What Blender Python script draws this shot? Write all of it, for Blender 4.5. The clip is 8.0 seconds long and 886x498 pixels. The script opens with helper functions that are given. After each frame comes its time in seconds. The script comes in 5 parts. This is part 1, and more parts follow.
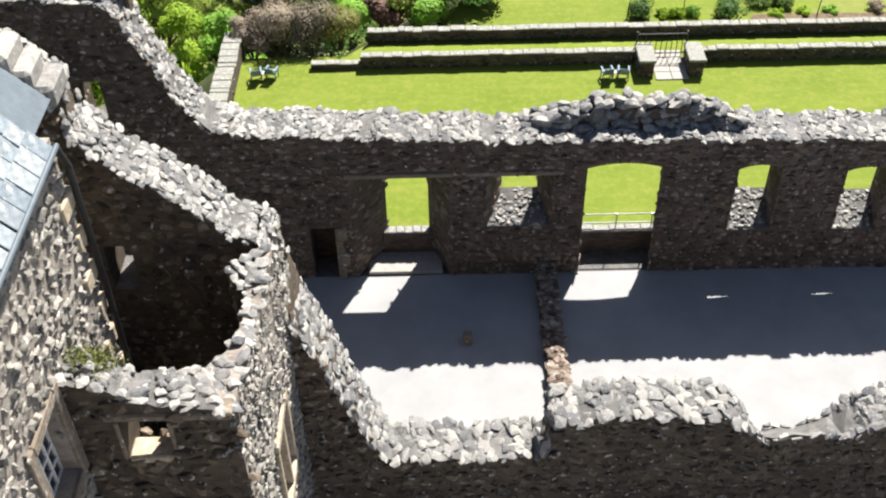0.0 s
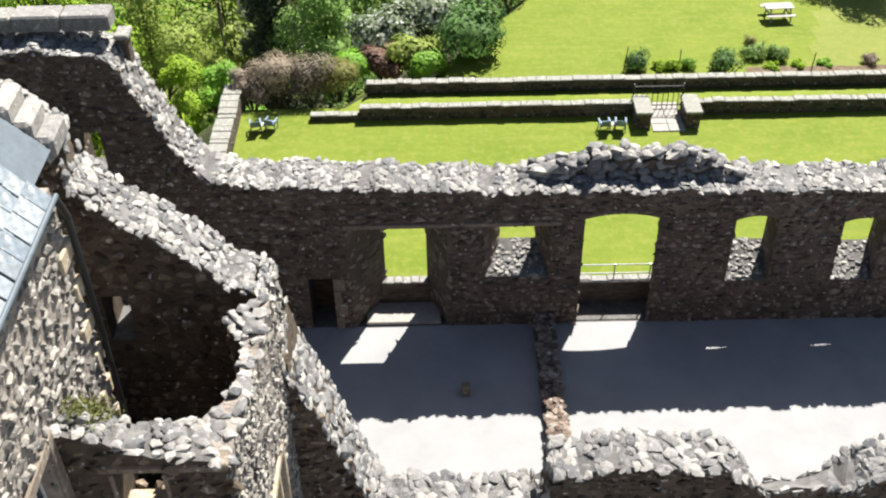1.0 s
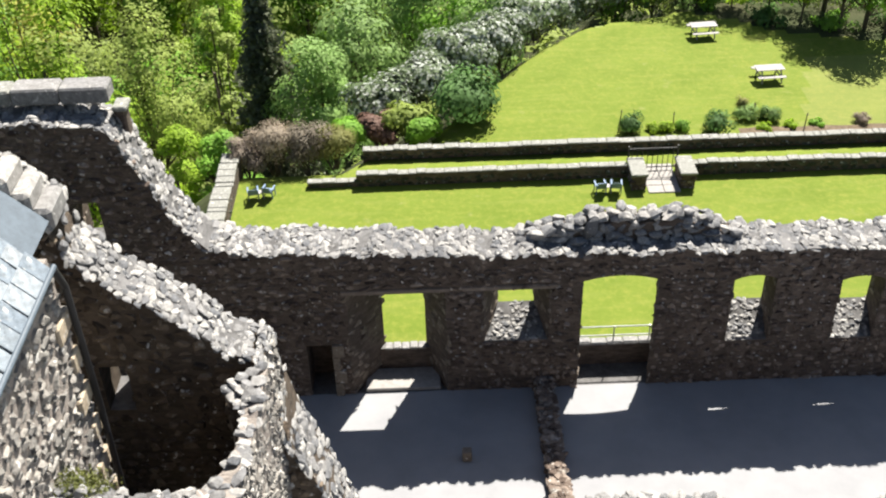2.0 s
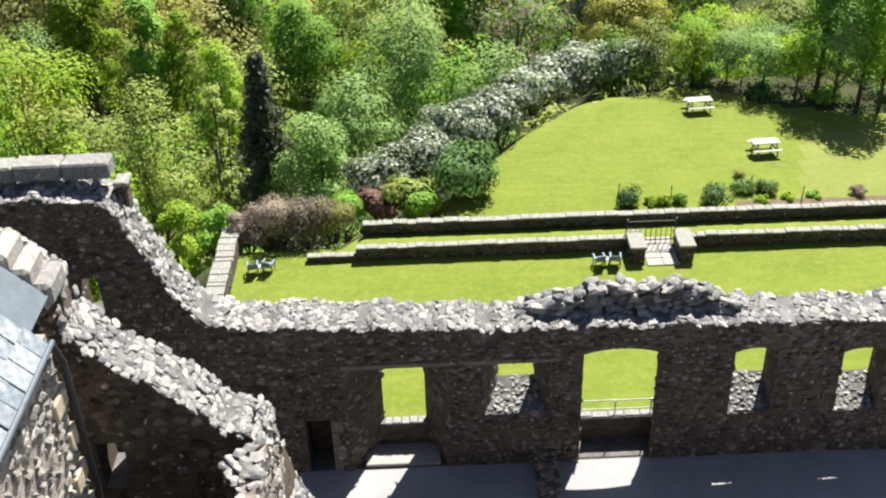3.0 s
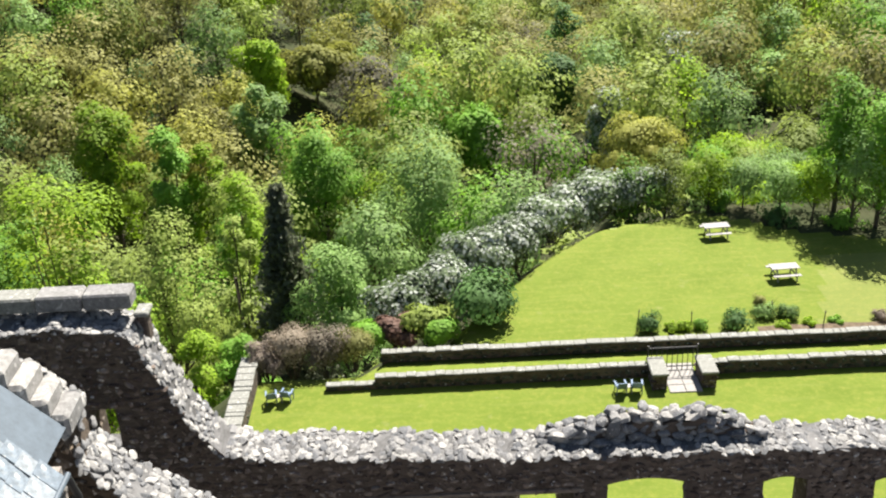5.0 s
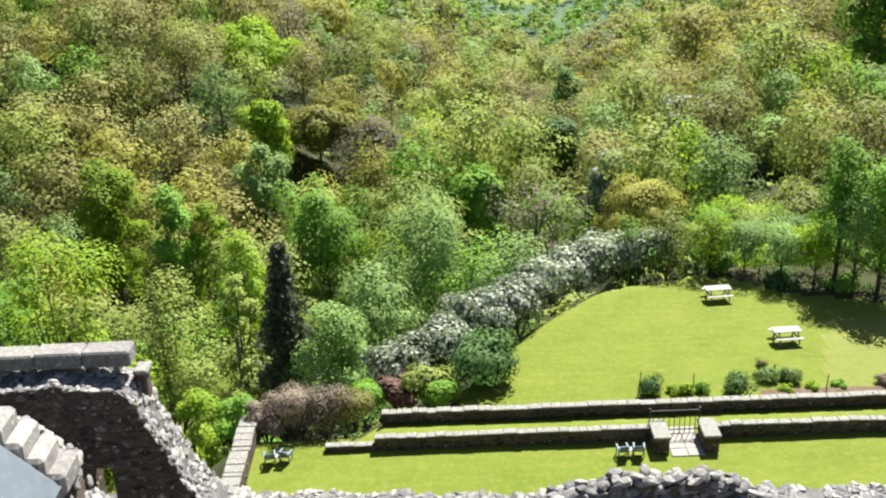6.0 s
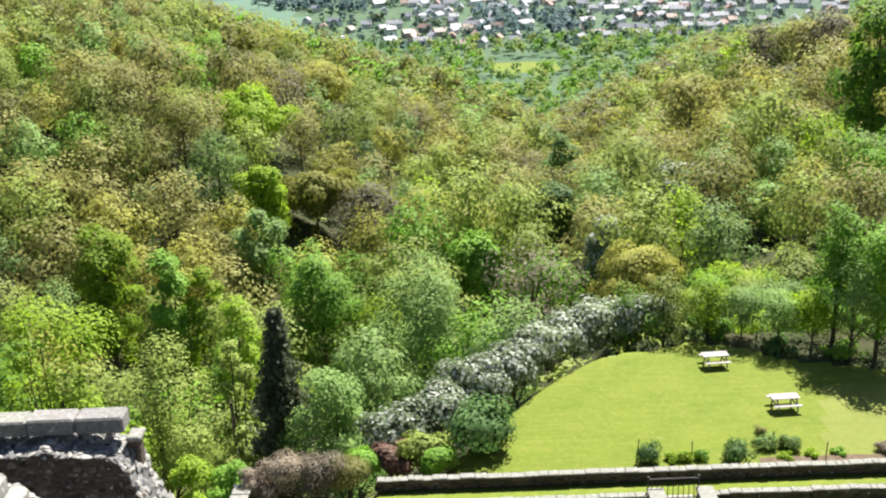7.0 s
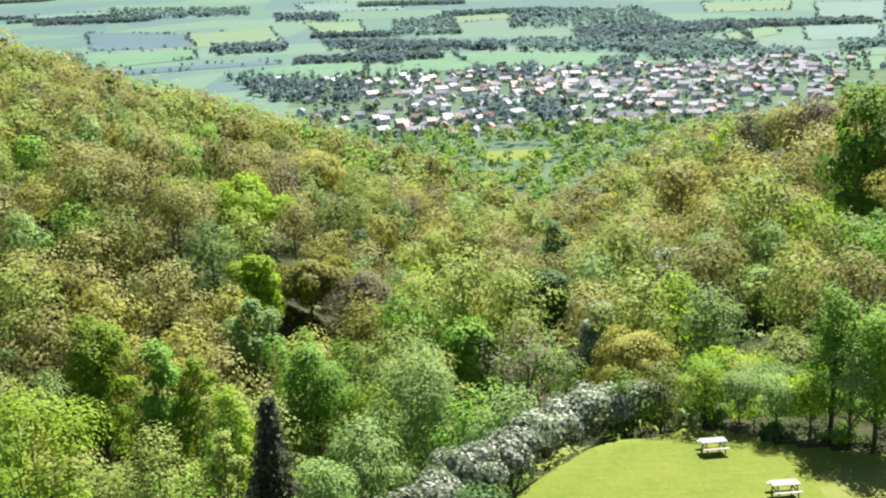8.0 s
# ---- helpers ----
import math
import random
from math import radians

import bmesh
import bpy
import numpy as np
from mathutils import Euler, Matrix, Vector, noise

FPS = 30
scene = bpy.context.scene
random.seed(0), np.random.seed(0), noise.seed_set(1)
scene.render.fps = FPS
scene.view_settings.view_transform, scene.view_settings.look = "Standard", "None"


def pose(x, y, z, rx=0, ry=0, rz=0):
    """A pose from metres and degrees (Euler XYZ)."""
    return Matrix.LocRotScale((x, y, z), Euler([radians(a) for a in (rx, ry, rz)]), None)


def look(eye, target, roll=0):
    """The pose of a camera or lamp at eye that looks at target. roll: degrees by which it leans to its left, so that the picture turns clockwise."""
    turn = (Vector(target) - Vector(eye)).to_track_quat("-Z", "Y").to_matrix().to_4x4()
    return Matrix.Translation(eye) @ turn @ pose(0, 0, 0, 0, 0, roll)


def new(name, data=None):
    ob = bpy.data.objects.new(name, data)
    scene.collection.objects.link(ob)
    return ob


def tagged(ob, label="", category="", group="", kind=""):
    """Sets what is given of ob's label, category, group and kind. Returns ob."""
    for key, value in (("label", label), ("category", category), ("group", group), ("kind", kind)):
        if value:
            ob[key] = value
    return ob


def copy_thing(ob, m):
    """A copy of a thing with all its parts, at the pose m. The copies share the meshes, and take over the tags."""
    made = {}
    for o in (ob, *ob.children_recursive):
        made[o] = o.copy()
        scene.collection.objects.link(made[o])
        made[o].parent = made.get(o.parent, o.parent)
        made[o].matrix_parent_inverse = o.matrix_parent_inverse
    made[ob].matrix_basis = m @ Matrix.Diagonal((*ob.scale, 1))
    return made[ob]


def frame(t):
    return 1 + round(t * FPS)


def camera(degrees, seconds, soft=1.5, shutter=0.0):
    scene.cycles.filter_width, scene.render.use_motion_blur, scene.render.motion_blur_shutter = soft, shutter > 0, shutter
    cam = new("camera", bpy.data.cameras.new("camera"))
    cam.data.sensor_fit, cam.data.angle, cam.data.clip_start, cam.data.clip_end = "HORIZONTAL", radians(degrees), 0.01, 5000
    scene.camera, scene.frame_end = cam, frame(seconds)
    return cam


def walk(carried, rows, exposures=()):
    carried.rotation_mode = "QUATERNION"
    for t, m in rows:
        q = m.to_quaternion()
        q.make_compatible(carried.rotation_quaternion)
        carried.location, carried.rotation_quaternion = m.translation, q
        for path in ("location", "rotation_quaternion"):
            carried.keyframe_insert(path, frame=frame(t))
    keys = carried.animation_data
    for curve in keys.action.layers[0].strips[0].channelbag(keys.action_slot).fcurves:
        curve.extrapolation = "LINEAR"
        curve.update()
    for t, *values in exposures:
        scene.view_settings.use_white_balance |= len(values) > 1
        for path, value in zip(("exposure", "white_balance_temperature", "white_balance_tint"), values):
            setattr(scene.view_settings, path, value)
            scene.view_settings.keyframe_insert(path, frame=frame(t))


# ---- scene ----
import collections

FOV = 44.85
EYE = (0.0, 0.0, 22.0)
cam = camera(FOV, 8.0, soft=2.15)
# seconds, yaw, pitch, roll: the camera turns upwards where it stands
ROWS = [
    (0, -0.00, -42.60, 1.20),
    (0.5, -0.27, -41.57, 0.87),
    (1, -0.20, -39.91, 1.00),
    (1.5, -0.28, -38.22, 1.29),
    (1.7, -0.33, -37.52, 1.50),
    (2.8, -0.67, -33.42, 2.16),
    (3, -0.62, -32.55, 1.93),
    (3.5, -0.32, -30.64, 2.33),
    (4, -0.24, -28.65, 2.73),
    (4.5, -0.11, -27.48, 2.43),
    (4.7, 0.14, -26.77, 2.69),
    (5.8, 0.37, -23.14, 2.66),
    (6, 0.16, -22.50, 2.27),
    (6.5, 0.07, -20.88, 2.18),
    (7, -0.18, -19.01, 2.04),
    (7.5, -0.48, -16.45, 2.37),
    (8, -0.70, -14.38, 2.42),
]
walk(cam, [(t, pose(*EYE, 90 + pitch, 0, yaw) @ pose(0, 0, 0, 0, 0, -roll)) for t, yaw, pitch, roll in ROWS])
scene.view_settings.exposure = 1.6

# ---- light ----
SUN_FROM = Vector((0.34, 0.72, 1.0)).normalized()
world = bpy.data.worlds.new("sky")
scene.world = world
world.use_nodes = True
wn = world.node_tree
sky = wn.nodes.new("ShaderNodeTexSky")
sky.sky_type = "NISHITA"
sky.sun_disc = False
sky.sun_elevation = math.asin(SUN_FROM.z)
sky.sun_rotation = math.atan2(SUN_FROM.x, SUN_FROM.y)
wn.links.new(sky.outputs[0], wn.nodes["Background"].inputs[0])
wn.nodes["Background"].inputs[1].default_value = 0.036
sun_data = bpy.data.lights.new("sun", "SUN")
sun_data.energy = 5.0
sun_data.angle = radians(0.53)
sun_data.color = (1.0, 0.95, 0.87)
sun = new("sun", sun_data)
sun.matrix_world = look((0, 0, 60), Vector((0, 0, 60)) - SUN_FROM)

# ---- materials ----


class Nodes:
    """Small builder for a node material."""

    def __init__(self, name, rough=0.85, spec=0.3):
        self.mat = bpy.data.materials.new(name)
        self.mat.use_nodes = True
        self.t = self.mat.node_tree
        self.bsdf = self.t.nodes["Principled BSDF"]
        self.bsdf.inputs["Roughness"].default_value = rough
        self.bsdf.inputs["Specular IOR Level"].default_value = spec
        self.co = self.t.nodes.new("ShaderNodeTexCoord").outputs["Object"]

    def add(self, kind):
        return self.t.nodes.new(kind)

    def join(self, a, b):
        self.t.links.new(a, b)

    def noise(self, scale, detail=4.0, rough=0.6, co=None):
        n = self.add("ShaderNodeTexNoise")
        n.inputs["Scale"].default_value = scale
        n.inputs["Detail"].default_value = detail
        n.inputs["Roughness"].default_value = rough
        self.join(co or self.co, n.inputs["Vector"])
        return n.outputs["Fac"]

    def ramp(self, fac, stops):
        r = self.add("ShaderNodeValToRGB")
        e = r.color_ramp.elements
        while len(e) < len(stops):
            e.new(0.5)
        for el, (p, c) in zip(e, stops):
            el.position, el.color = p, (*c, 1.0)
        self.join(fac, r.inputs[0])
        return r.outputs[0]

    def mix(self, fac, a, b, mode="MIX"):
        m = self.add("ShaderNodeMix")
        m.data_type, m.blend_type = "RGBA", mode
        for s, v in ((m.inputs["Factor"], fac), (m.inputs["A"], a), (m.inputs["B"], b)):
            if isinstance(v, (int, float)):
                s.default_value = v
            elif isinstance(v, tuple):
                s.default_value = (*v, 1.0)
            else:
                self.join(v, s)
        return m.outputs["Result"]

    def math(self, op, a, b=0.0):
        m = self.add("ShaderNodeMath")
        m.operation = op
        for s, v in zip(m.inputs, (a, b)):
            if isinstance(v, (int, float)):
                s.default_value = v
            else:
                self.join(v, s)
        return m.outputs[0]

    def island(self):
        return self.add("ShaderNodeNewGeometry").outputs["Random Per Island"]

    def chance(self):
        return self.add("ShaderNodeObjectInfo").outputs["Random"]

    def bump(self, height, strength=0.5, distance=0.02):
        b = self.add("ShaderNodeBump")
        b.inputs["Strength"].default_value = strength
        b.inputs["Distance"].default_value = distance
        self.join(height, b.inputs["Height"])
        self.join(b.outputs[0], self.bsdf.inputs["Normal"])

    def done(self, colour):
        if isinstance(colour, tuple):
            self.bsdf.inputs["Base Color"].default_value = (*colour, 1.0)
        else:
            self.join(colour, self.bsdf.inputs["Base Color"])
        return self.mat


def stone_mat(name, dark, mid, pale, single=False):
    n = Nodes(name, 0.9, 0.25)
    pick = n.chance() if single else n.island()
    base = n.ramp(pick, [(0.0, dark), (0.45, mid), (0.8, pale), (1.0, tuple(c * 0.8 for c in mid))])
    grain = n.ramp(n.noise(9.0, 6, 0.7), [(0.3, (0.55, 0.53, 0.5)), (0.7, (1.15, 1.13, 1.1))])
    c = n.mix(1.0, base, grain, "MULTIPLY")
    lichen = n.ramp(n.noise(3.2, 5, 0.7), [(0.58, (0, 0, 0)), (0.68, (1, 1, 1))])
    c = n.mix(n.math("MULTIPLY", lichen, 0.45), c, (0.42, 0.41, 0.37))
    speck = n.ramp(n.noise(7.5, 2, 0.5), [(0.645, (0, 0, 0)), (0.69, (1, 1, 1))])
    c = n.mix(n.math("MULTIPLY", speck, 0.7), c, (0.55, 0.53, 0.49))
    n.bump(n.noise(16.0, 6, 0.7), 0.7, 0.03)
    return n.done(c)


def mortar_mat(name, a, b):
    n = Nodes(name, 0.95, 0.15)
    m = n.add("ShaderNodeMapping")
    m.inputs["Scale"].default_value = (1.6, 1.6, 5.5)
    n.join(n.co, m.inputs["Vector"])
    course = n.ramp(n.noise(1.6, 6, 0.75, m.outputs[0]), [(0.38, (0, 0, 0)), (0.64, (1, 1, 1))])
    c = n.mix(course, b, a)
    stain = n.ramp(n.noise(0.9, 5, 0.7), [(0.5, (0, 0, 0)), (0.7, (1, 1, 1))])
    c = n.mix(n.math("MULTIPLY", stain, 0.5), c, tuple(v * 1.7 for v in a))
    c = n.mix(n.math("MULTIPLY", n.noise(28.0, 3), 0.35), c, (0.05, 0.042, 0.035))
    n.bump(n.noise(22.0, 5, 0.7), 0.8, 0.03)
    return n.done(c)


M_RUBBLE = stone_mat("rubble_stone", (0.064, 0.047, 0.039), (0.143, 0.109, 0.09), (0.275, 0.225, 0.19))
M_TOPSTONE = stone_mat("wall_head_stone", (0.12, 0.126, 0.138), (0.225, 0.226, 0.23), (0.38, 0.375, 0.365))
M_LOOSE = stone_mat("wall_head_stone_single", (0.12, 0.126, 0.138), (0.225, 0.226, 0.23), (0.38, 0.375, 0.365), True)
M_WHIN = stone_mat("grey_boulder_stone", (0.13, 0.135, 0.145), (0.23, 0.235, 0.245), (0.4, 0.39, 0.375), True)
# browner stone; it also paints the shade on the turret's front and well
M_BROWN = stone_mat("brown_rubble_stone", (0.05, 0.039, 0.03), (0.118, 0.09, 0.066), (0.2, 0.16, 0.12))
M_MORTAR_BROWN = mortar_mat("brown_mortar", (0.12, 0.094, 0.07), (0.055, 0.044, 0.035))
M_BUFF = stone_mat("buff_sandstone", (0.3, 0.24, 0.17), (0.42, 0.35, 0.26), (0.5, 0.44, 0.35))
M_DRESSED = stone_mat("dressed_sandstone", (0.14, 0.115, 0.095), (0.19, 0.16, 0.13), (0.25, 0.21, 0.175))
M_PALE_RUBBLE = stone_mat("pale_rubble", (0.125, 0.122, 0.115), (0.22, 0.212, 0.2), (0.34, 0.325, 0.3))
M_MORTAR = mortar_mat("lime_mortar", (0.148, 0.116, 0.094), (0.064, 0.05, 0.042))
# near-black green: shade on the garden wall faces, put into the stone colour
M_SHADE_FACE = stone_mat("shade_dark_stone", (0.03, 0.036, 0.027), (0.055, 0.062, 0.048), (0.09, 0.098, 0.078))
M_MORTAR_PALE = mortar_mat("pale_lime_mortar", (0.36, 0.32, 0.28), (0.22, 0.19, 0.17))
M_MORTAR_HEAD = mortar_mat("weathered_head_mortar", (0.175, 0.172, 0.17), (0.09, 0.088, 0.086))
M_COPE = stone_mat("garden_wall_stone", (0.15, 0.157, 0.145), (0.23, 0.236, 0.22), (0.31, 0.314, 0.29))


def gravel_mat():
    n = Nodes("courtyard_gravel", 0.95, 0.2)
    c = n.mix(n.ramp(n.noise(0.55, 5, 0.65), [(0.35, (0, 0, 0)), (0.7, (1, 1, 1))]), (0.23, 0.232, 0.24), (0.3, 0.3, 0.305))
    c = n.mix(n.math("MULTIPLY", n.noise(60.0, 2), 0.5), c, (0.23, 0.23, 0.235))
    n.bump(n.noise(70.0, 3), 0.5, 0.01)
    return n.done(c)


M_GRAVEL = gravel_mat()


def lawn_mat(name, tone=0.6, dry=0.0):
    n = Nodes(name, 0.9, 0.2)
    c = n.mix(n.ramp(n.noise(0.35, 5, 0.65), [(0.35, (0, 0, 0)), (0.68, (1, 1, 1))]), (0.188 * tone, 0.262 * tone, 0.014), (0.255 * tone, 0.325 * tone, 0.024))
    m = n.add("ShaderNodeMapping")
    m.inputs["Scale"].default_value = (0.35, 2.4, 1.0)
    n.join(n.co, m.inputs["Vector"])
    c = n.mix(n.math("MULTIPLY", n.ramp(n.noise(1.0, 4, 0.6, m.outputs[0]), [(0.5, (0, 0, 0)), (0.72, (1, 1, 1))]), 0.5), c, (0.36 * tone, 0.37 * tone, 0.05))
    c = n.mix(n.math("MULTIPLY", n.noise(9.0, 5, 0.85), 0.7), c, (0.11 * tone, 0.175 * tone, 0.008))
    tuft = n.ramp(n.noise(3.4, 6, 0.8), [(0.48, (0, 0, 0)), (0.66, (1, 1, 1))])
    c = n.mix(n.math("MULTIPLY", tuft, 0.6), c, (0.33 * tone, 0.34 * tone, 0.035))
    bare = n.ramp(n.noise(0.9, 5, 0.7), [(0.62, (0, 0, 0)), (0.74, (1, 1, 1))])
    c = n.mix(n.math("MULTIPLY", bare, 0.35), c, (0.4 * tone, 0.37 * tone, 0.1))
    if dry:
        c = n.mix(dry, c, (0.4 * tone, 0.38 * tone, 0.1))
    n.bump(n.noise(40.0, 3), 0.6, 0.03)
    return n.done(c)


M_LAWN = lawn_mat("mown_lawn")
M_LAWN_DRY = lawn_mat("dry_unmown_grass", 0.6, 0.22)


def floor_mat(name, a, b, s):
    n = Nodes(name, 0.95, 0.1)
    c = n.mix(n.ramp(n.noise(s, 6, 0.7), [(0.35, (0, 0, 0)), (0.65, (1, 1, 1))]), a, b)
    n.bump(n.noise(s * 12, 4), 0.6, 0.1)
    return n.done(c)


M_WOODLAND = floor_mat("woodland_floor", (0.028, 0.04, 0.014), (0.055, 0.055, 0.027), 0.25)


def fields_mat():
    n = Nodes("farm_fields_hazed", 0.95, 0.1)
    m = n.add("ShaderNodeMapping")
    m.inputs["Scale"].default_value = (0.0036, 0.0040, 0.0)
    n.join(n.co, m.inputs["Vector"])
    v = n.add("ShaderNodeTexVoronoi")
    v.inputs["Scale"].default_value = 1.0
    n.join(m.outputs[0], v.inputs["Vector"])
    sep = n.add("ShaderNodeSeparateColor")
    n.join(v.outputs["Color"], sep.inputs[0])
    # blue-grey of distance haze is mixed into the field colours
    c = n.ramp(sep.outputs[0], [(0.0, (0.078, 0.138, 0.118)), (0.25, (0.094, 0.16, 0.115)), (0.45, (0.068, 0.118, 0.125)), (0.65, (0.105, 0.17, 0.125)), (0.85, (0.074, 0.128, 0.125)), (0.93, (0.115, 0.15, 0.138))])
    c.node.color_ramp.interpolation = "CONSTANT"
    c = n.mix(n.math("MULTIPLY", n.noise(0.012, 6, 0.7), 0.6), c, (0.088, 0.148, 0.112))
    return n.done(c)


def pasture_mat(name, a, b):
    n = Nodes(name, 0.95, 0.1)
    c = n.mix(n.ramp(n.noise(0.012, 6, 0.7), [(0.35, (0, 0, 0)), (0.65, (1, 1, 1))]), a, b)
    m = n.add("ShaderNodeMapping")
    m.inputs["Scale"].default_value = (0.05, 0.004, 0.05)
    n.join(n.co, m.inputs["Vector"])
    c = n.mix(n.math("MULTIPLY", n.noise(1.0, 5, 0.7, m.outputs[0]), 0.3), c, tuple(v * 0.75 for v in a))
    return n.done(c)


M_FIELDS = fields_mat()
# extra blue in these colours stands for haze over the valley
M_FIELD = {
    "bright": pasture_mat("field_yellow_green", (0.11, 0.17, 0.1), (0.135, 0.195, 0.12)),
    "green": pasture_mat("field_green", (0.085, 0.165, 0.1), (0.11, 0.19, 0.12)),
    "pale": pasture_mat("field_pale_hazed", (0.105, 0.168, 0.15), (0.13, 0.19, 0.172)),
    "heath": pasture_mat("field_rough_pasture_hazed", (0.062, 0.108, 0.125), (0.08, 0.128, 0.142)),
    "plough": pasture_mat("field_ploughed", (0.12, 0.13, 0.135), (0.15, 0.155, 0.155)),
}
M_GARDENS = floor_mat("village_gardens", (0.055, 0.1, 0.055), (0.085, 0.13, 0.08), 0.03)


def leaf_mat(name, a, b, glow=0.42, flower=None, share=0.0):
    n = Nodes(name, 0.7, 0.25)
    c = n.mix(n.math("ADD", n.math("MULTIPLY", n.island(), 0.5), 0.25), a, b)
    grain = n.ramp(n.noise(0.7, 5, 0.7), [(0.3, (0.72, 0.74, 0.7)), (0.66, (1.12, 1.1, 1.08))])
    c = n.mix(1.0, c, grain, "MULTIPLY")
    tint = n.ramp(n.chance(), [(0.0, (0.6, 0.64, 0.6)), (0.5, (0.9, 0.92, 0.92)), (1.0, (1.04, 1.08, 1.0))])
    c = n.mix(1.0, c, tint, "MULTIPLY")
    if flower:
        pick = n.add("ShaderNodeTexWhiteNoise")
        pick.noise_dimensions = "1D"
        n.join(n.island(), pick.inputs["W"])
        c = n.mix(n.math("LESS_THAN", pick.outputs["Value"], share), c, flower)
    tr = n.add("ShaderNodeBsdfTranslucent")
    n.join(c, tr.inputs["Color"])
    n.join(c, n.bsdf.inputs["Base Color"])
    mx = n.add("ShaderNodeMixShader")
    mx.inputs[0].default_value = glow
    n.join(n.bsdf.outputs[0], mx.inputs[1])
    n.join(tr.outputs[0], mx.inputs[2])
    n.join(mx.outputs[0], n.t.nodes["Material Output"].inputs["Surface"])
    return n.mat


LEAF = {
    "lime": leaf_mat("leaf_lime", (0.273, 0.418, 0.030), (0.390, 0.553, 0.045), 0.5),
    "green": leaf_mat("leaf_green", (0.175, 0.346, 0.041), (0.271, 0.483, 0.063)),
    "deep": leaf_mat("leaf_deep_green", (0.091, 0.181, 0.054), (0.154, 0.276, 0.084)),
    "olive": leaf_mat("leaf_olive", (0.253, 0.320, 0.075), (0.356, 0.424, 0.103)),
    "bronze": leaf_mat("leaf_bronze", (0.293, 0.286, 0.094), (0.392, 0.375, 0.129)),
    "gold": leaf_mat("leaf_gold", (0.314, 0.319, 0.068), (0.424, 0.413, 0.094)),
    "grey": leaf_mat("leaf_grey_green", (0.236, 0.357, 0.116), (0.332, 0.482, 0.164), 0.46),
    "twig": leaf_mat("leaf_bare_twig", (0.215, 0.195, 0.140), (0.290, 0.260, 0.185), 0.4),
    "conifer": leaf_mat("leaf_conifer", (0.075, 0.090, 0.060), (0.170, 0.180, 0.120), 0.3),
    "mauve": leaf_mat("leaf_mauve_twig", (0.270, 0.210, 0.170), (0.380, 0.310, 0.250), 0.3),
    # valley trees: leaf colour paled and blued to imitate haze
    "distant": leaf_mat("leaf_distant_wood_hazed", (0.135, 0.215, 0.225), (0.175, 0.260, 0.265), 0.6),
    "haze_blue": leaf_mat("leaf_plantation_hazed", (0.125, 0.195, 0.225), (0.160, 0.235, 0.260), 0.5),
    "haze_green": leaf_mat("leaf_garden_tree_hazed", (0.165, 0.255, 0.150), (0.220, 0.320, 0.180), 0.5),
    "flower": leaf_mat("leaf_pale_blossom", (0.14, 0.19, 0.095), (0.22, 0.28, 0.15), 0.35, (0.46, 0.49, 0.43), 0.36),
    "red": leaf_mat("leaf_red_brown", (0.15, 0.085, 0.07), (0.23, 0.13, 0.1), 0.3),
}


def bark_mat():
    n = Nodes("bark", 0.95, 0.15)
    c = n.mix(n.noise(2.5, 6, 0.7), (0.05, 0.04, 0.03), (0.14, 0.115, 0.09))
    n.bump(n.noise(9.0, 5), 0.7, 0.05)
    return n.done(c)


M_BARK = bark_mat()


def plain_mat(name, c, rough=0.6, metal=0.0, wear=0.15, scale=6.0):
    n = Nodes(name, rough, 0.4)
    n.bsdf.inputs["Metallic"].default_value = metal
    col = n.mix(n.ramp(n.noise(scale, 5, 0.7), [(0.35, (0, 0, 0)), (0.7, (1, 1, 1))]), c, tuple(max(0.0, v * (1 - 2 * wear)) for v in c))
    n.bump(n.noise(scale * 5, 3), 0.25, 0.01)
    return n.done(col)


M_SLATE = stone_mat("roof_slate", (0.18, 0.22, 0.265), (0.24, 0.285, 0.33), (0.31, 0.345, 0.38), True)
M_BLOCK = stone_mat("weathered_block_stone", (0.2, 0.2, 0.205), (0.27, 0.268, 0.265), (0.36, 0.352, 0.34), True)
# lead darkened to blue to paint the shadow behind the slates
M_LEAD = plain_mat("shade_dark_lead", (0.085, 0.11, 0.135), 0.6, 0.0)
M_IRON = plain_mat("black_iron", (0.02, 0.02, 0.022), 0.5, 0.2)
M_RAIL = plain_mat("galvanised_rail", (0.45, 0.46, 0.46), 0.4, 0.8)
M_TIMBER = plain_mat("weathered_timber", (0.36, 0.345, 0.33), 0.85, 0.0, 0.15, 3.0)
M_LINTEL = plain_mat("grey_oak_lintel", (0.2, 0.16, 0.13), 0.9, 0.0, 0.2, 3.0)
M_PAINTWOOD = plain_mat("blue_grey_timber", (0.17, 0.235, 0.33), 0.7)
M_WHITEPAINT = plain_mat("white_paint", (0.82, 0.82, 0.8), 0.6)
M_PAVING = plain_mat("pale_paving", (0.3, 0.285, 0.265), 0.9)
M_SOIL = floor_mat("bed_soil", (0.1, 0.075, 0.05), (0.17, 0.13, 0.09), 2.0)
M_GLASS = plain_mat("dark_pane", (0.02, 0.025, 0.035), 0.06)
M_HARL = plain_mat("pale_harling", (0.76, 0.74, 0.7), 0.9)
M_HARL2 = plain_mat("grey_harling", (0.4, 0.36, 0.33), 0.9)
M_HOUSESLATE = plain_mat("house_slate", (0.36, 0.37, 0.42), 0.38)
M_HOUSETILE = plain_mat("house_red_tile", (0.36, 0.24, 0.2), 0.5)
M_MOSS = leaf_mat("moss_tuft", (0.11, 0.13, 0.03), (0.22, 0.22, 0.07), 0.2)

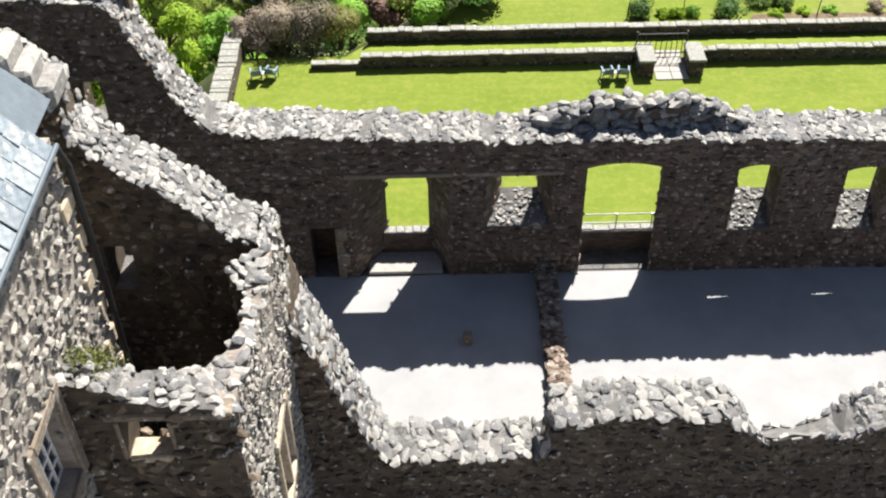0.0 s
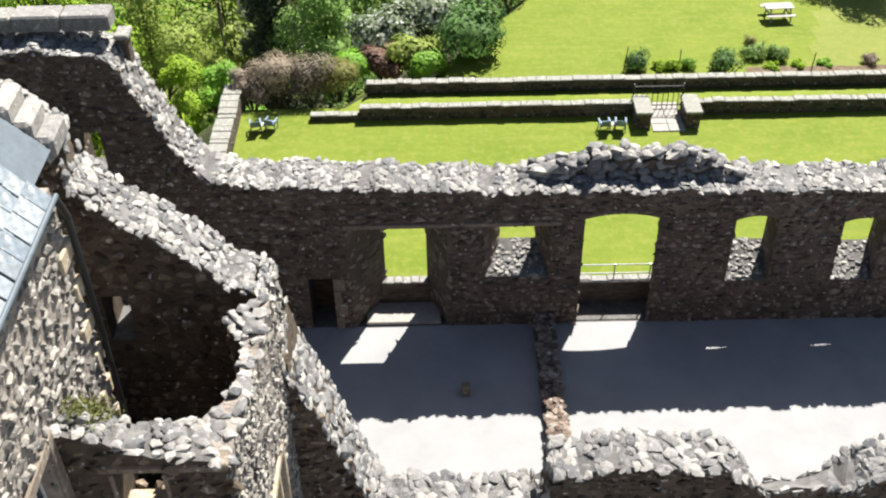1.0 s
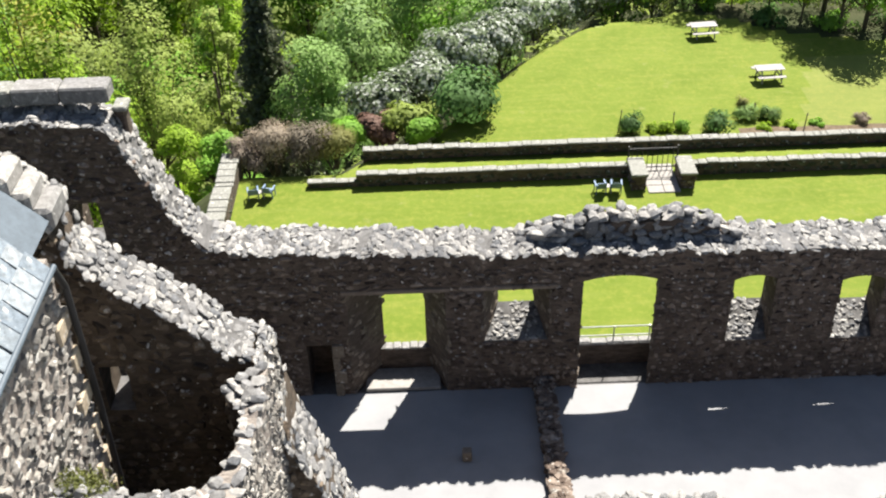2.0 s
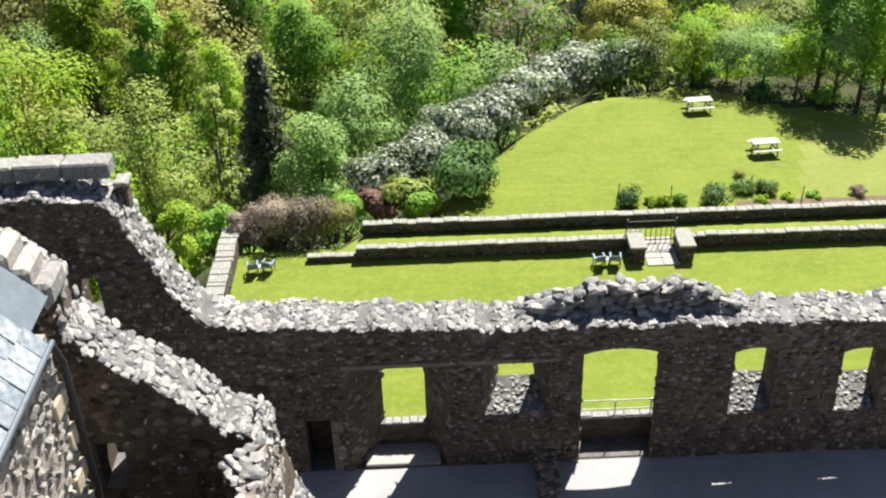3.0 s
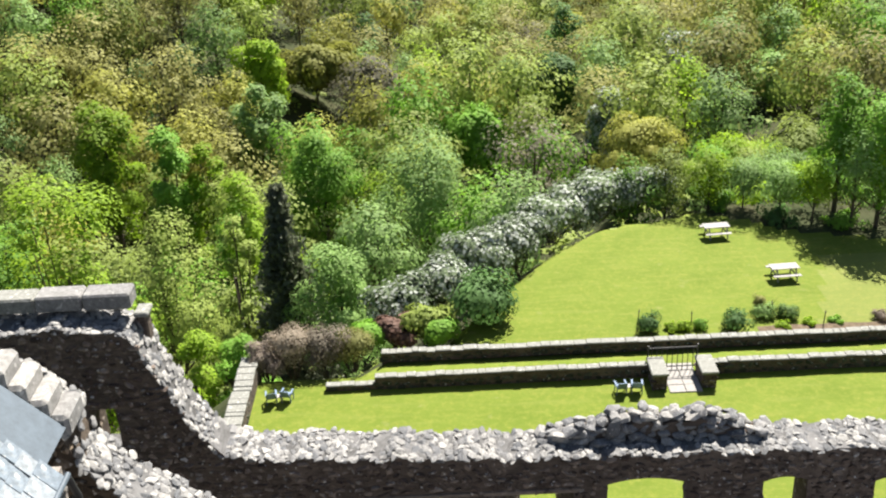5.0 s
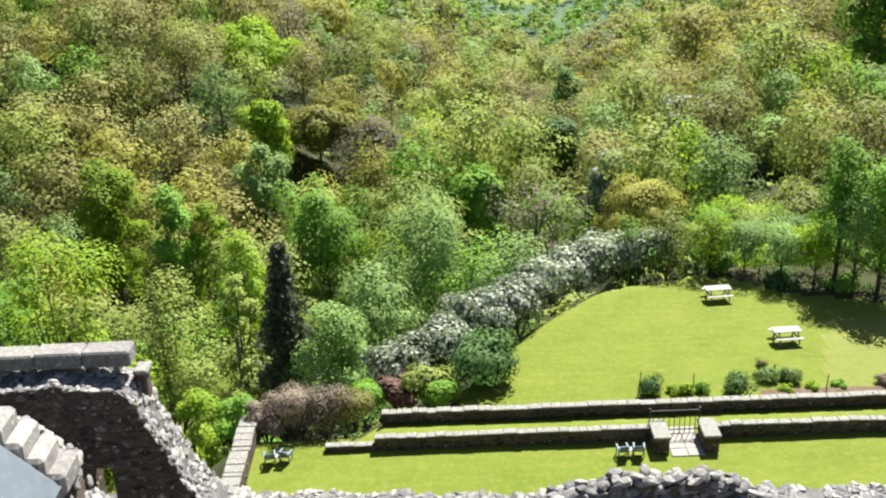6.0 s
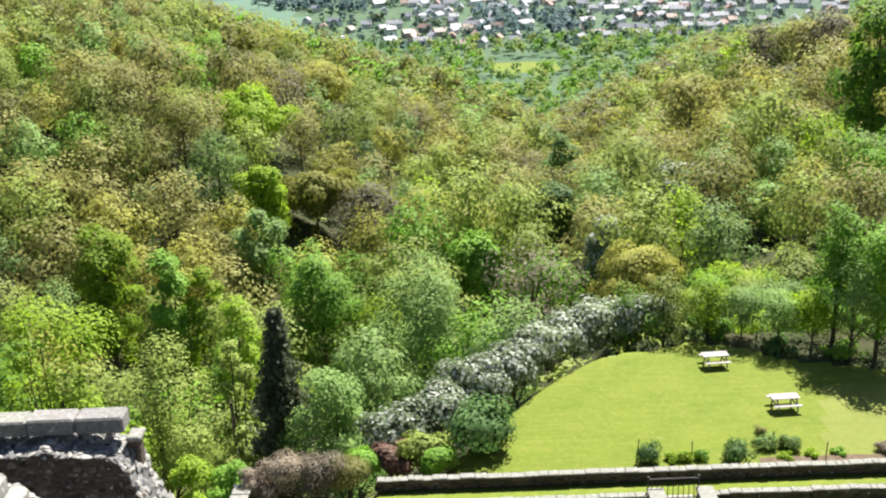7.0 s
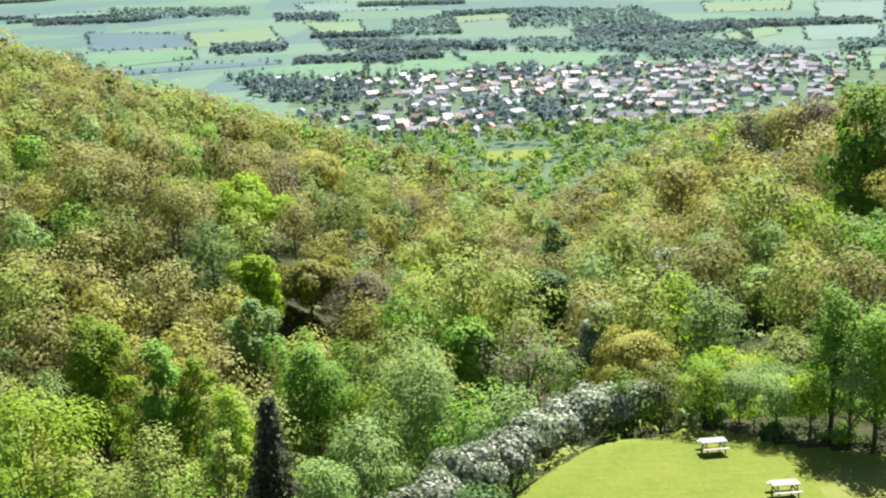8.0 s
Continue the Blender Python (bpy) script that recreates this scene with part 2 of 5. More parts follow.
# ---- building helpers ----


def link_mesh(name, verts, faces, material, parent=None, label="", smooth=False):
    me = bpy.data.meshes.new(name)
    me.from_pydata([tuple(map(float, v)) for v in verts], [], [tuple(map(int, f)) for f in faces])
    me.materials.append(material)
    if smooth:
        me.polygons.foreach_set("use_smooth", [True] * len(me.polygons))
    me.update()
    ob = new(name, me)
    if parent is not None:
        ob.parent = parent
    if label:
        tagged(ob, label)
    return ob


def part(name, bm, material, parent, label="", smooth=False):
    me = bpy.data.meshes.new(name)
    bm.to_mesh(me)
    bm.free()
    me.materials.append(material)
    if smooth:
        me.polygons.foreach_set("use_smooth", [True] * len(me.polygons))
    ob = new(name, me)
    if parent is not None:
        ob.parent = parent
    if label:
        tagged(ob, label)
    return ob


def thing(name, m, label, category, group="", kind=""):
    ob = new(name)
    ob.matrix_basis = m
    return tagged(ob, label, category, group, kind)


def box(bm, x0, x1, y0, y1, z0, z1, bevel=0.0):
    r = bmesh.ops.create_cube(bm, size=1.0)
    vs = r["verts"]
    for v in vs:
        v.co = Vector(((x0 + x1) / 2 + v.co.x * (x1 - x0), (y0 + y1) / 2 + v.co.y * (y1 - y0), (z0 + z1) / 2 + v.co.z * (z1 - z0)))
    if bevel:
        es = list({e for v in vs for e in v.link_edges})
        bmesh.ops.bevel(bm, geom=es, offset=bevel, segments=1, affect="EDGES")
    return bm


def rod(bm, a, b, r, n=8, r2=None):
    a, b = Vector(a), Vector(b)
    d = b - a
    m = Matrix.Translation((a + b) / 2) @ d.to_track_quat("Z", "Y").to_matrix().to_4x4()
    bmesh.ops.create_cone(bm, cap_ends=True, segments=n, radius1=r, radius2=r if r2 is None else r2, depth=d.length, matrix=m)
    return bm


def boxed(*a, bevel=0.0):
    return box(bmesh.new(), *a, bevel=bevel)


rng = np.random.default_rng(7)


def stone_templates(count, points, flat):
    """Convex, angular lumps about one unit across, as (verts, faces)."""
    out = []
    for _ in range(count):
        bm = bmesh.new()
        for _ in range(points):
            d = rng.normal(size=3)
            d /= np.max(np.abs(d)) ** flat * np.linalg.norm(d) ** (1 - flat)
            bm.verts.new(d * rng.uniform(0.42, 0.52, 3))
        r = bmesh.ops.convex_hull(bm, input=bm.verts)
        bmesh.ops.delete(bm, geom=[v for v in bm.verts if not v.link_faces], context="VERTS")
        bm.verts.index_update()
        out.append((np.array([v.co[:] for v in bm.verts]), [tuple(v.index for v in f.verts) for f in bm.faces]))
        bm.free()
    return out


LUMPS = stone_templates(28, 15, 0.85)
ROUND = stone_templates(28, 19, 0.5)


def turn(ax, ay, az):
    return np.array(Euler((ax, ay, az)).to_matrix())


def heap(name, spots, material, parent, label="", kind="", shapes=LUMPS):
    """Many stones joined into one mesh. spots: (place, size along the three axes, rotation matrix)."""
    vs, fs, n = [], [], 0
    for place, size, rot in spots:
        v, f = shapes[rng.integers(len(shapes))]
        w = (v * size) @ rot.T + place
        vs.append(w)
        fs += [tuple(i + n for i in q) for q in f]
        n += len(v)
    ob = link_mesh(name, np.concatenate(vs), fs, material, parent, label)
    if kind:
        tagged(ob, kind=kind)
    return ob


LUMP_MESHES = {}


def single_stones(name, spots, material, parent):
    """Stones as parts of their own on shared meshes."""
    for place, size, rot in spots:
        k = int(rng.integers(14))
        key = (material.name, k)
        if key not in LUMP_MESHES:
            me = bpy.data.meshes.new(name)
            me.from_pydata([tuple(map(float, v)) for v in ROUND[k][0]], [], ROUND[k][1])
            me.materials.append(material)
            LUMP_MESHES[key] = me
        ob = new(name, LUMP_MESHES[key])
        ob.parent = parent
        ob.matrix_basis = Matrix.Translation(place) @ Matrix(rot).to_4x4() @ Matrix.Diagonal((*size, 1.0))


def face_stones(origin, u, out, length, z0, top, holes=(), course=(0.1, 0.21), wide=(0.14, 0.42), proud=0.035):
    """Rubble courses on an upright face. origin: start; u: along; out: outward; top(s): height at s; holes: (s0, s1, z0, z1)."""
    spots = []
    u, out = np.array(u, float), np.array(out, float)
    rot0 = np.stack([u, out, np.array((0, 0, 1.0))], 1)
    z = z0
    while z < 16:
        h = rng.uniform(*course)
        s = rng.uniform(-0.2, 0)
        hit = False
        while s < length:
            w = rng.uniform(*wide) * (0.7 + h * 1.6)
            c, zc = s + w / 2, z + h / 2 + rng.uniform(-0.03, 0.03)
            if 0 <= c <= length and zc + h * 0.4 < top(c):
                hit = True
                if not any(a - w * 0.3 < c < b + w * 0.3 and g - h * 0.2 < zc < k + h * 0.2 for a, b, g, k in holes):
                    p = np.array(origin, float) + u * c + out * rng.uniform(-0.055, 0.0) + np.array((0, 0, zc))
                    j = turn(*rng.uniform(-0.12, 0.12, 3))
                    spots.append((p, (w * 0.98, proud * 2 + rng.uniform(0.06, 0.14), h * rng.uniform(0.9, 1.08)), rot0 @ j))
            s += w * rng.uniform(0.97, 1.1)
        if not hit and z > z0 + 1:
            break
        z += h * 0.97
    return spots


def bedded(place, along, across, size, lift):
    """One stone bedded in a wall head that runs along one direction and across another."""
    t = along / np.linalg.norm(along)
    n = np.cross(t, across)
    n /= np.linalg.norm(n)
    if n[2] < 0:
        n = -n
    rot = np.stack([t, np.cross(n, t), n], 1) @ turn(*rng.uniform(-0.12, 0.12, 2), rng.uniform(-0.45, 0.45))
    return place + n * (lift + rng.uniform(-0.035, 0.02)), size, rot


def top_stones(path_fn, length, width, size=(0.22, 0.42), lift=0.0):
    """Stones bedded close over a wall head. path_fn(s, v) gives the place on it at s along and v across (0..1)."""
    spots = []
    s = 0.0
    while s < length:
        a, b = np.array(path_fn(max(0, s - 0.12), 0.5)), np.array(path_fn(min(length, s + 0.12), 0.5))
        across = np.array(path_fn(s, 1.0)) - np.array(path_fn(s, 0.0))
        row = rng.uniform(*size) * 0.75
        v = rng.uniform(-0.16, -0.02)
        while v < width:
            d = rng.uniform(*size) * 0.85
            at = min(length, max(0, s + rng.uniform(-0.3, 0.3) * row))
            big = 1.25 if rng.uniform() < 0.1 else 1.0
            spots.append(bedded(np.array(path_fn(at, min(1.03, (v + d / 2) / width))), b - a, across,
                                (row * big * rng.uniform(0.9, 1.25), d * big * 1.12, min(row, d) * rng.uniform(0.36, 0.62)), lift))
            v += d * 0.8
        s += row * 0.72 * 0.24 / max(0.1, float(np.linalg.norm(b - a)))
    return spots


def pale_heads(ob):
    """Weathered pale mortar on the upward faces of a wall core."""
    ob.data.materials.append(M_MORTAR_HEAD)
    ob.data.polygons.foreach_set("material_index", [1 if abs(p.normal.z) > 0.35 else 0 for p in ob.data.polygons])
    return ob


def wall_piece(inner, outer, zb, top, step=0.35):
    """Verts and faces of one upright block: inner and outer are ((x, y), (x, y)) base lines; zb: foot; top(x, y) or a number."""
    (a0, a1), (b0, b1) = [tuple(np.array(p, float) for p in l) for l in (inner, outer)]
    n = max(1, int(max(np.linalg.norm(a1 - a0), np.linalg.norm(b1 - b0)) / step))
    vs, fs = [], []
    for i in range(n + 1):
        t = i / n
        for p in (a0 + (a1 - a0) * t, b0 + (b1 - b0) * t):
            zt = top(p[0], p[1]) if callable(top) else top
            vs += [(p[0], p[1], zb), (p[0], p[1], zt)]
    for i in range(n):
        k, m = 4 * i, 4 * i + 4
        fs += [(k, m, m + 1, k + 1), (k + 3, m + 3, m + 2, k + 2), (k + 1, m + 1, m + 3, k + 3), (k, k + 2, m + 2, m)]
    k = 4 * n
    fs += [(0, 1, 3, 2), (k, k + 2, k + 3, k + 1)]
    return vs, fs


def joined(pieces):
    vs, fs = [], []
    for v, f in pieces:
        n = len(vs)
        vs += v
        fs += [tuple(i + n for i in q) for q in f]
    return vs, fs


def welded(ob):
    """Joins the touching blocks of a wall into one skin without inner faces."""
    bm = bmesh.new()
    bm.from_mesh(ob.data)
    bmesh.ops.remove_doubles(bm, verts=bm.verts, dist=0.002)
    seen = collections.Counter(frozenset(w.index for w in q.verts) for q in bm.faces)
    bmesh.ops.delete(bm, geom=[q for q in bm.faces if seen[frozenset(w.index for w in q.verts)] > 1], context="FACES")
    bm.to_mesh(ob.data)
    bm.free()
    return ob


def lerp(x, table):
    return float(np.interp(x, [p[0] for p in table], [p[1] for p in table]))


# ---- ground: one sheet from the courtyard to the far fields ----


def soft_step(a, b, x):
    t = np.clip((x - a) / (b - a), 0, 1)
    return t * t * (3 - 2 * t)


AXIS_Y = (0, 60, 118, 160, 300, 550, 900)
AXIS_X = (-48, -38, -24, 14, 31, 56, 88)
# skyline of the glen's woods seen from the tower: bearing (x over y) and fall, on each side of the burn
CREST_L = ((-0.5, -0.38, -0.33, -0.28, -0.18, -0.1, -0.03, 0.04, 0.08, 0.11), (-0.03, -0.043, -0.06, -0.079, -0.107, -0.129, -0.153, -0.181, -0.205, -0.235))
CREST_R = ((0.11, 0.13, 0.16, 0.185, 0.24, 0.29, 0.385, 0.43, 0.5), (-0.24, -0.186, -0.16, -0.146, -0.143, -0.142, -0.136, -0.12, -0.11))


def lawn_left(y):
    return np.interp(y, (40.5, 47.8, 52.2, 57.2, 60.1, 61.0, 63.0), (-3.0, 0.6, 3.2, 6.8, 9.8, 13.5, 19.0))


def bumps(x, y):
    return 1.6 * np.sin(x * 0.071 + 1.3) * np.cos(y * 0.053) + 1.1 * np.sin(x * 0.031 - y * 0.047) + 0.6 * np.sin(x * 0.19 + y * 0.13)


def ground_z(x, y):
    """Height of the land."""
    x, y = np.asarray(x, float), np.asarray(y, float)
    xs, zs = np.interp(y, AXIS_Y, AXIS_X), np.maximum(-22 - 0.12 * y - 0.13 * np.maximum(0, y - 350), -120)
    bearing = x / np.maximum(y, 40.0)
    cap_l = 22 - 13 + y * np.interp(bearing, *CREST_L) - 0.04 * np.maximum(0, y - 420)
    cap_r = 22 - 13 + y * np.interp(bearing, *CREST_R) - 0.04 * np.maximum(0, y - 420)
    left = np.minimum(zs + 0.40 * (xs - x), cap_l)
    right = np.minimum(zs + np.interp(y, (110, 170), (0.30, 0.48)) * (x - xs), cap_r)
    glen = np.maximum(np.where(x < xs, left, right), zs) + bumps(x, y)
    level = np.where(y < 23.9, -0.06, np.where(y < 40.7, -3.0, -6.0))
    away = np.where(y < 40.6, np.maximum(0, -8.9 - x), np.maximum(0, np.maximum((lawn_left(y) - x) * 0.85, y - 62.5)))
    shelf = level - 0.75 * away
    shelf = np.where(y < 62.5, shelf, -6 - 0.35 * np.maximum(0, y - 62.5) - 0.7 * np.maximum(0, 18 - x))
    z = np.maximum(glen, shelf)
    flat = (y < 62.5) & (away <= 0)
    z = np.where(flat & (x < 34), level, z)
    far = soft_step(700, 960, y)
    rise = 110 * soft_step(1900, 4700, y) + 5 * np.sin(x * 0.0021 + y * 0.0013) * soft_step(1200, 1900, y) + 14 * np.sin(x * 0.0013 + 2.0) * soft_step(2500, 4200, y)
    valley = -120 + rise + 2.0 * np.sin(x * 0.009) * np.sin(y * 0.007)
    return z * (1 - far) + valley * far


def on_lawn(x, y):
    return (24 < y < 40.7 and x > -8.7) or (40.7 <= y < np.interp(x, (10, 16, 18.6, 20.5, 25, 33), (62.5, 61.5, 60.4, 58.6, 57, 56.5)) and x > lawn_left(y) - 0.7 and x < 33)


def build_ground():
    gx = np.concatenate([-np.geomspace(30, 3600, 44)[::-1], np.arange(-29, -10, 1.0), np.arange(-10, 27, 0.6), np.arange(27, 40, 1.2), np.geomspace(41, 3600, 42)])
    gy = np.concatenate([[-900, -300, -100, -40, -10], np.arange(0, 23.8, 1.7), [23.88, 23.95], np.arange(25, 38.2, 0.6), [38.5, 38.7, 39.5, 40.66, 40.74], np.arange(41.2, 64, 0.6), np.arange(65, 140, 2.5), np.geomspace(142, 4850, 110)])
    X, Y = np.meshgrid(gx, gy)
    Z = ground_z(X, Y)
    nx = len(gx)
    verts = np.stack([X.ravel(), Y.ravel(), Z.ravel()], 1)
    faces, mats = [], []
    for j in range(len(gy) - 1):
        for i in range(nx - 1):
            k = j * nx + i
            faces.append((k, k + 1, k + nx + 1, k + nx))
            cx, cy = (gx[i] + gx[i + 1]) / 2, (gy[j] + gy[j + 1]) / 2
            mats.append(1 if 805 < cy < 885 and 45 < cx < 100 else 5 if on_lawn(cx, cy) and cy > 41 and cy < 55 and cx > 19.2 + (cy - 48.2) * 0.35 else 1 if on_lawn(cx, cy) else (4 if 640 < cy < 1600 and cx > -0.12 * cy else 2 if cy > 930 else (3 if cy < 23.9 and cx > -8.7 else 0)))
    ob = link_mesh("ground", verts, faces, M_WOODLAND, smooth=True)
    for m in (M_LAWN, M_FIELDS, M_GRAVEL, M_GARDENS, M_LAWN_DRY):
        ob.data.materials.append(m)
    ob.data.polygons.foreach_set("material_index", mats)
    tagged(ob, "mown grass terraces above a wooded glen and farm fields", "ground", kind="structure")


build_ground()

# ---- the roofless hall ----
FAR_TOP = ((-13, 9.35), (-8.35, 9.25), (-7.75, 8.85), (-7.35, 7.75), (-6.75, 6.5), (-6.1, 5.42), (-5.6, 5.25), (-1.2, 5.0), (1.8, 4.85), (4, 4.83), (11.5, 4.7), (15, 4.7))
YI, YO = 22.8, 24.0


def ragged(x):
    return 0.05 * math.sin(x * 3.1) + 0.04 * math.sin(x * 7.7 + 1)


def far_top(x, y=0):
    return lerp(x, FAR_TOP) + ragged(x)


# inner x0, x1; outer x0, x1; sill at the inner and outer face; head at the inner and outer face
OPENINGS = [
    dict(i=(-9.25, -8.55), o=(-9.25, -8.55), sill=(5.4, 5.4), head=(6.98, 6.98)),
    dict(i=(-3.77, -3.05), o=(-3.77, -3.05), sill=(-0.05, -0.05), head=(1.92, 1.92), blind=True),
    dict(i=(-2.52, 0.2), o=(-1.63, -0.4), sill=(-0.05, -0.05), head=(3.75, 3.72), apron=0.85),
    dict(i=(1.25, 3.05), o=(1.72, 2.75), sill=(1.84, 2.3), head=(3.72, 3.47)),
    dict(i=(3.96, 5.98), o=(4.0, 6.35), sill=(-0.05, -0.05), head=(3.88, 3.12), apron=0.75, arch=0.16),
    dict(i=(8.1, 9.27), o=(8.15, 9.37), sill=(1.55, 2.1), head=(3.74, 3.17), arch=0.14),
    dict(i=(11.08, 12.27), o=(11.15, 12.45), sill=(1.5, 1.98), head=(3.6, 3.1), arch=0.14),
]


def sloped_block(i, o, z_lo, z_hi, top=None):
    """A block across an opening, between heights that may differ at the inner and the outer face. i, o: x spans."""
    n = 6
    vs, fs = [], []
    for k in range(n + 1):
        t = k / n
        for (a, b), y, zl, zh in ((i, YI, z_lo[0], z_hi[0]), (o, YO, z_lo[1], z_hi[1])):
            x = a + (b - a) * t
            lo = zl(t) if callable(zl) else zl
            hi = zh(x) if callable(zh) else zh
            vs += [(x, y, lo), (x, y, hi)]
    for k in range(n):
        a, b = 4 * k, 4 * k + 4
        fs += [(a, b, b + 1, a + 1), (a + 3, b + 3, b + 2, a + 2), (a + 1, b + 1, b + 3, a + 3), (a, a + 2, b + 2, b)]
    return vs, fs


def build_far_wall():
    root = thing("wall_south", Matrix(), "roofless dark rubble hall wall with splayed window openings", "wall", kind="structure")
    pieces, ci, co = [], -13.0, -13.0
    for o in OPENINGS + [dict(i=(15.0, 15.0), o=(15.0, 15.0))]:
        pieces.append(wall_piece(((ci, YI), (o["i"][0], YI)), ((co, YO), (o["o"][0], YO)), -3.3, far_top))
        ci, co = o["i"][1], o["o"][1]
        if "sill" not in o:
            break
        pieces.append(sloped_block(o["i"], o["o"], (-3.3, -3.3), o["sill"]))
        arch = o.get("arch", 0.0)
        heads = [(lambda t, h=h: h + arch * (1 - (2 * t - 1) ** 2)) for h in o["head"]]
        pieces.append(sloped_block(o["i"], o["o"], heads, (far_top, far_top)))
        if "apron" in o:
            a, b = o["o"]
            pieces.append(wall_piece(((a - 0.12, YO - 0.24), (b + 0.12, YO - 0.24)), ((a - 0.02, YO - 0.02), (b + 0.02, YO - 0.02)), -0.5, o["apron"]))
        if o.get("blind"):
            a, b = o["o"]
            pieces.append(wall_piece(((a - 0.1, YO - 0.2), (b + 0.1, YO - 0.2)), ((a - 0.1, YO - 0.05), (b + 0.1, YO - 0.05)), -0.5, 2.2))
    pale_heads(link_mesh("wall_core", *joined(pieces), M_MORTAR, root))
    holes = []
    for o in OPENINGS:
        z0 = o["sill"][0] if o["sill"][0] > 0 else -1
        holes.append((o["i"][0] + 13, o["i"][1] + 13, z0, o["head"][0] + o.get("arch", 0)))
    heap("facing", face_stones((-13, YI, 0), (1, 0, 0), (0, -1, 0), 28, 0.0, lambda s: far_top(s - 13) - 0.05, holes), M_RUBBLE, root, "dark brown rubble facing", "stuff")
    # stones in the splayed sides of the openings
    spots = []
    for o in OPENINGS:
        if o.get("blind"):
            continue
        z0 = max(0.0, o["sill"][0])
        for k, sgn in ((0, 1), (1, -1)):
            a, b = np.array((o["i"][k], YI)), np.array((o["o"][k], YO))
            d = b - a
            L = float(np.linalg.norm(d))
            u = (*(d / L), 0)
            out = (sgn * d[1] / L, -sgn * d[0] / L, 0)
            spots += face_stones((*a, 0), u, out, L, z0, lambda s, h=o["head"][0]: h, course=(0.16, 0.3), wide=(0.2, 0.5), proud=-0.015)
    heap("jamb_facing", spots, M_DRESSED, root, "worn dressed jamb stones", "stuff")
    # sloping rubble sills
    spots = []
    for o in OPENINGS[3:]:
        if "apron" in o:
            continue
        for _ in range(110):
            u, v = rng.uniform(0.03, 0.97), rng.uniform(0.05, 1)
            x = (o["i"][0] * (1 - v) + o["o"][0] * v) * (1 - u) + (o["i"][1] * (1 - v) + o["o"][1] * v) * u
            d = rng.uniform(0.08, 0.17)
            spots.append((np.array((x, YI + v * 1.2, o["sill"][0] * (1 - v) + o["sill"][1] * v)), (d * 1.3, d, d * 0.5), turn(rng.uniform(0.1, 0.5), 0, rng.uniform(0, 6))))
    heap("sill_rubble", spots, M_TOPSTONE, root, "loose rubble on the sills", "stuff", ROUND)
    for o in (OPENINGS[2], OPENINGS[4]):
        a, b = o["o"]
        n = 5
        for k in range(n):
            w = (b - a) / n
            ob = part("sill_stone", boxed(a + k * w + 0.01, a + (k + 1) * w - 0.01, YO - 0.27, YO + 0.04, o["apron"] - 0.05, o["apron"] + 0.03 + rng.uniform(-0.02, 0.02), bevel=0.025), M_TOPSTONE, root)
    for a, b in ((-2.65, 0.32), (0.66, 3.28)):
        part("lintel", boxed(a, b, YI - 0.05, YI + 0.22, 3.7, 3.84, bevel=0.02), M_LINTEL, root, "grey oak lintel beam")
    # the wide window seat step and the dressed door surround
    part("window_step", boxed(-2.2, -0.02, 22.84, 23.72, 0.0, 0.12, bevel=0.02), M_PAVING, root)
    for a, b, z0, z1 in ((-3.05, -2.82, 0, 0.5), (-3.05, -2.7, 0.5, 1.0), (-3.05, -2.85, 1.0, 1.5), (-3.05, -2.72, 1.5, 1.95)):
        part("door_stone", boxed(a, b, YI - 0.09, YI + 0.1, z0 + 0.006, z1 - 0.006, bevel=0.015), M_DRESSED, root)
    # coping block on the high end
    for a, b in ((-10.2, -9.05), (-9.03, -7.85)):
        part("coping_stone", boxed(a, b, 23.35, 24.0, 9.5, 9.93, bevel=0.05), M_BLOCK, root, "squared grey coping stone")
    part("coping_stone", boxed(-7.86, -7.5, 23.45, 24.0, 9.2, 9.33, bevel=0.03), M_COPE, root)
    part("coping_bed", boxed(-7.85, -7.58, 23.55, 23.97, 8.3, 9.19, bevel=0.05), M_MORTAR, root)
    part("coping_stone", boxed(-13, -10.22, 23.35, 24.0, 9.5, 9.9, bevel=0.05), M_COPE, root)

    def on_top(s, v):
        x = s - 12.0
        return x, YI + 0.02 + v * 1.16, far_top(x) + 0.0

    spots = top_stones(on_top, 26.5, 1.2, (0.17, 0.4))
    # raised rubble core
    hump = []

    def core(x):
        return lerp(x, ((2.2, 0.0), (3.0, 0.35), (4.2, 0.62), (5.2, 0.72), (6.6, 0.72), (7.4, 0.5), (8.2, 0.12), (8.6, 0.0)))

    link_mesh("raised_core", *wall_piece(((2.2, 23.42), (8.6, 23.42)), ((2.2, YO), (8.6, YO)), 4.6, lambda x, y: far_top(x) - 0.06 + core(x) * 0.85), M_MORTAR, root)
    x = 2.3
    while x < 8.4:
        h = core(x)
        z = 0.0
        while z < h + 0.02:
            d = rng.uniform(0.2, 0.46)
            hump.append((np.array((x + rng.uniform(-0.1, 0.1), 23.38 + 0.3 * z + rng.uniform(-0.06, 0.06), far_top(x) + z + 0.05)), (d * 1.2, d * 0.9, d * 0.62), turn(*rng.uniform(-0.3, 0.3, 3))))
            z += d * 0.5
        for v in (23.62, 23.88):
            d = rng.uniform(0.22, 0.42)
            hump.append((np.array((x, v + rng.uniform(-0.08, 0.08), far_top(x) + h * 0.95)), (d * 1.25, d, d * 0.6), turn(*rng.uniform(-0.3, 0.3, 2), rng.uniform(0, 6))))
        x += rng.uniform(0.2, 0.34)
    hump.append((np.array((4.15, 23.3, far_top(4.15) + 0.38)), (0.42, 0.3, 0.85), turn(0.25, 0.1, 0.3)))
    global FAR_LOOSE
    FAR_LOOSE = (root, spots, hump)


build_far_wall()


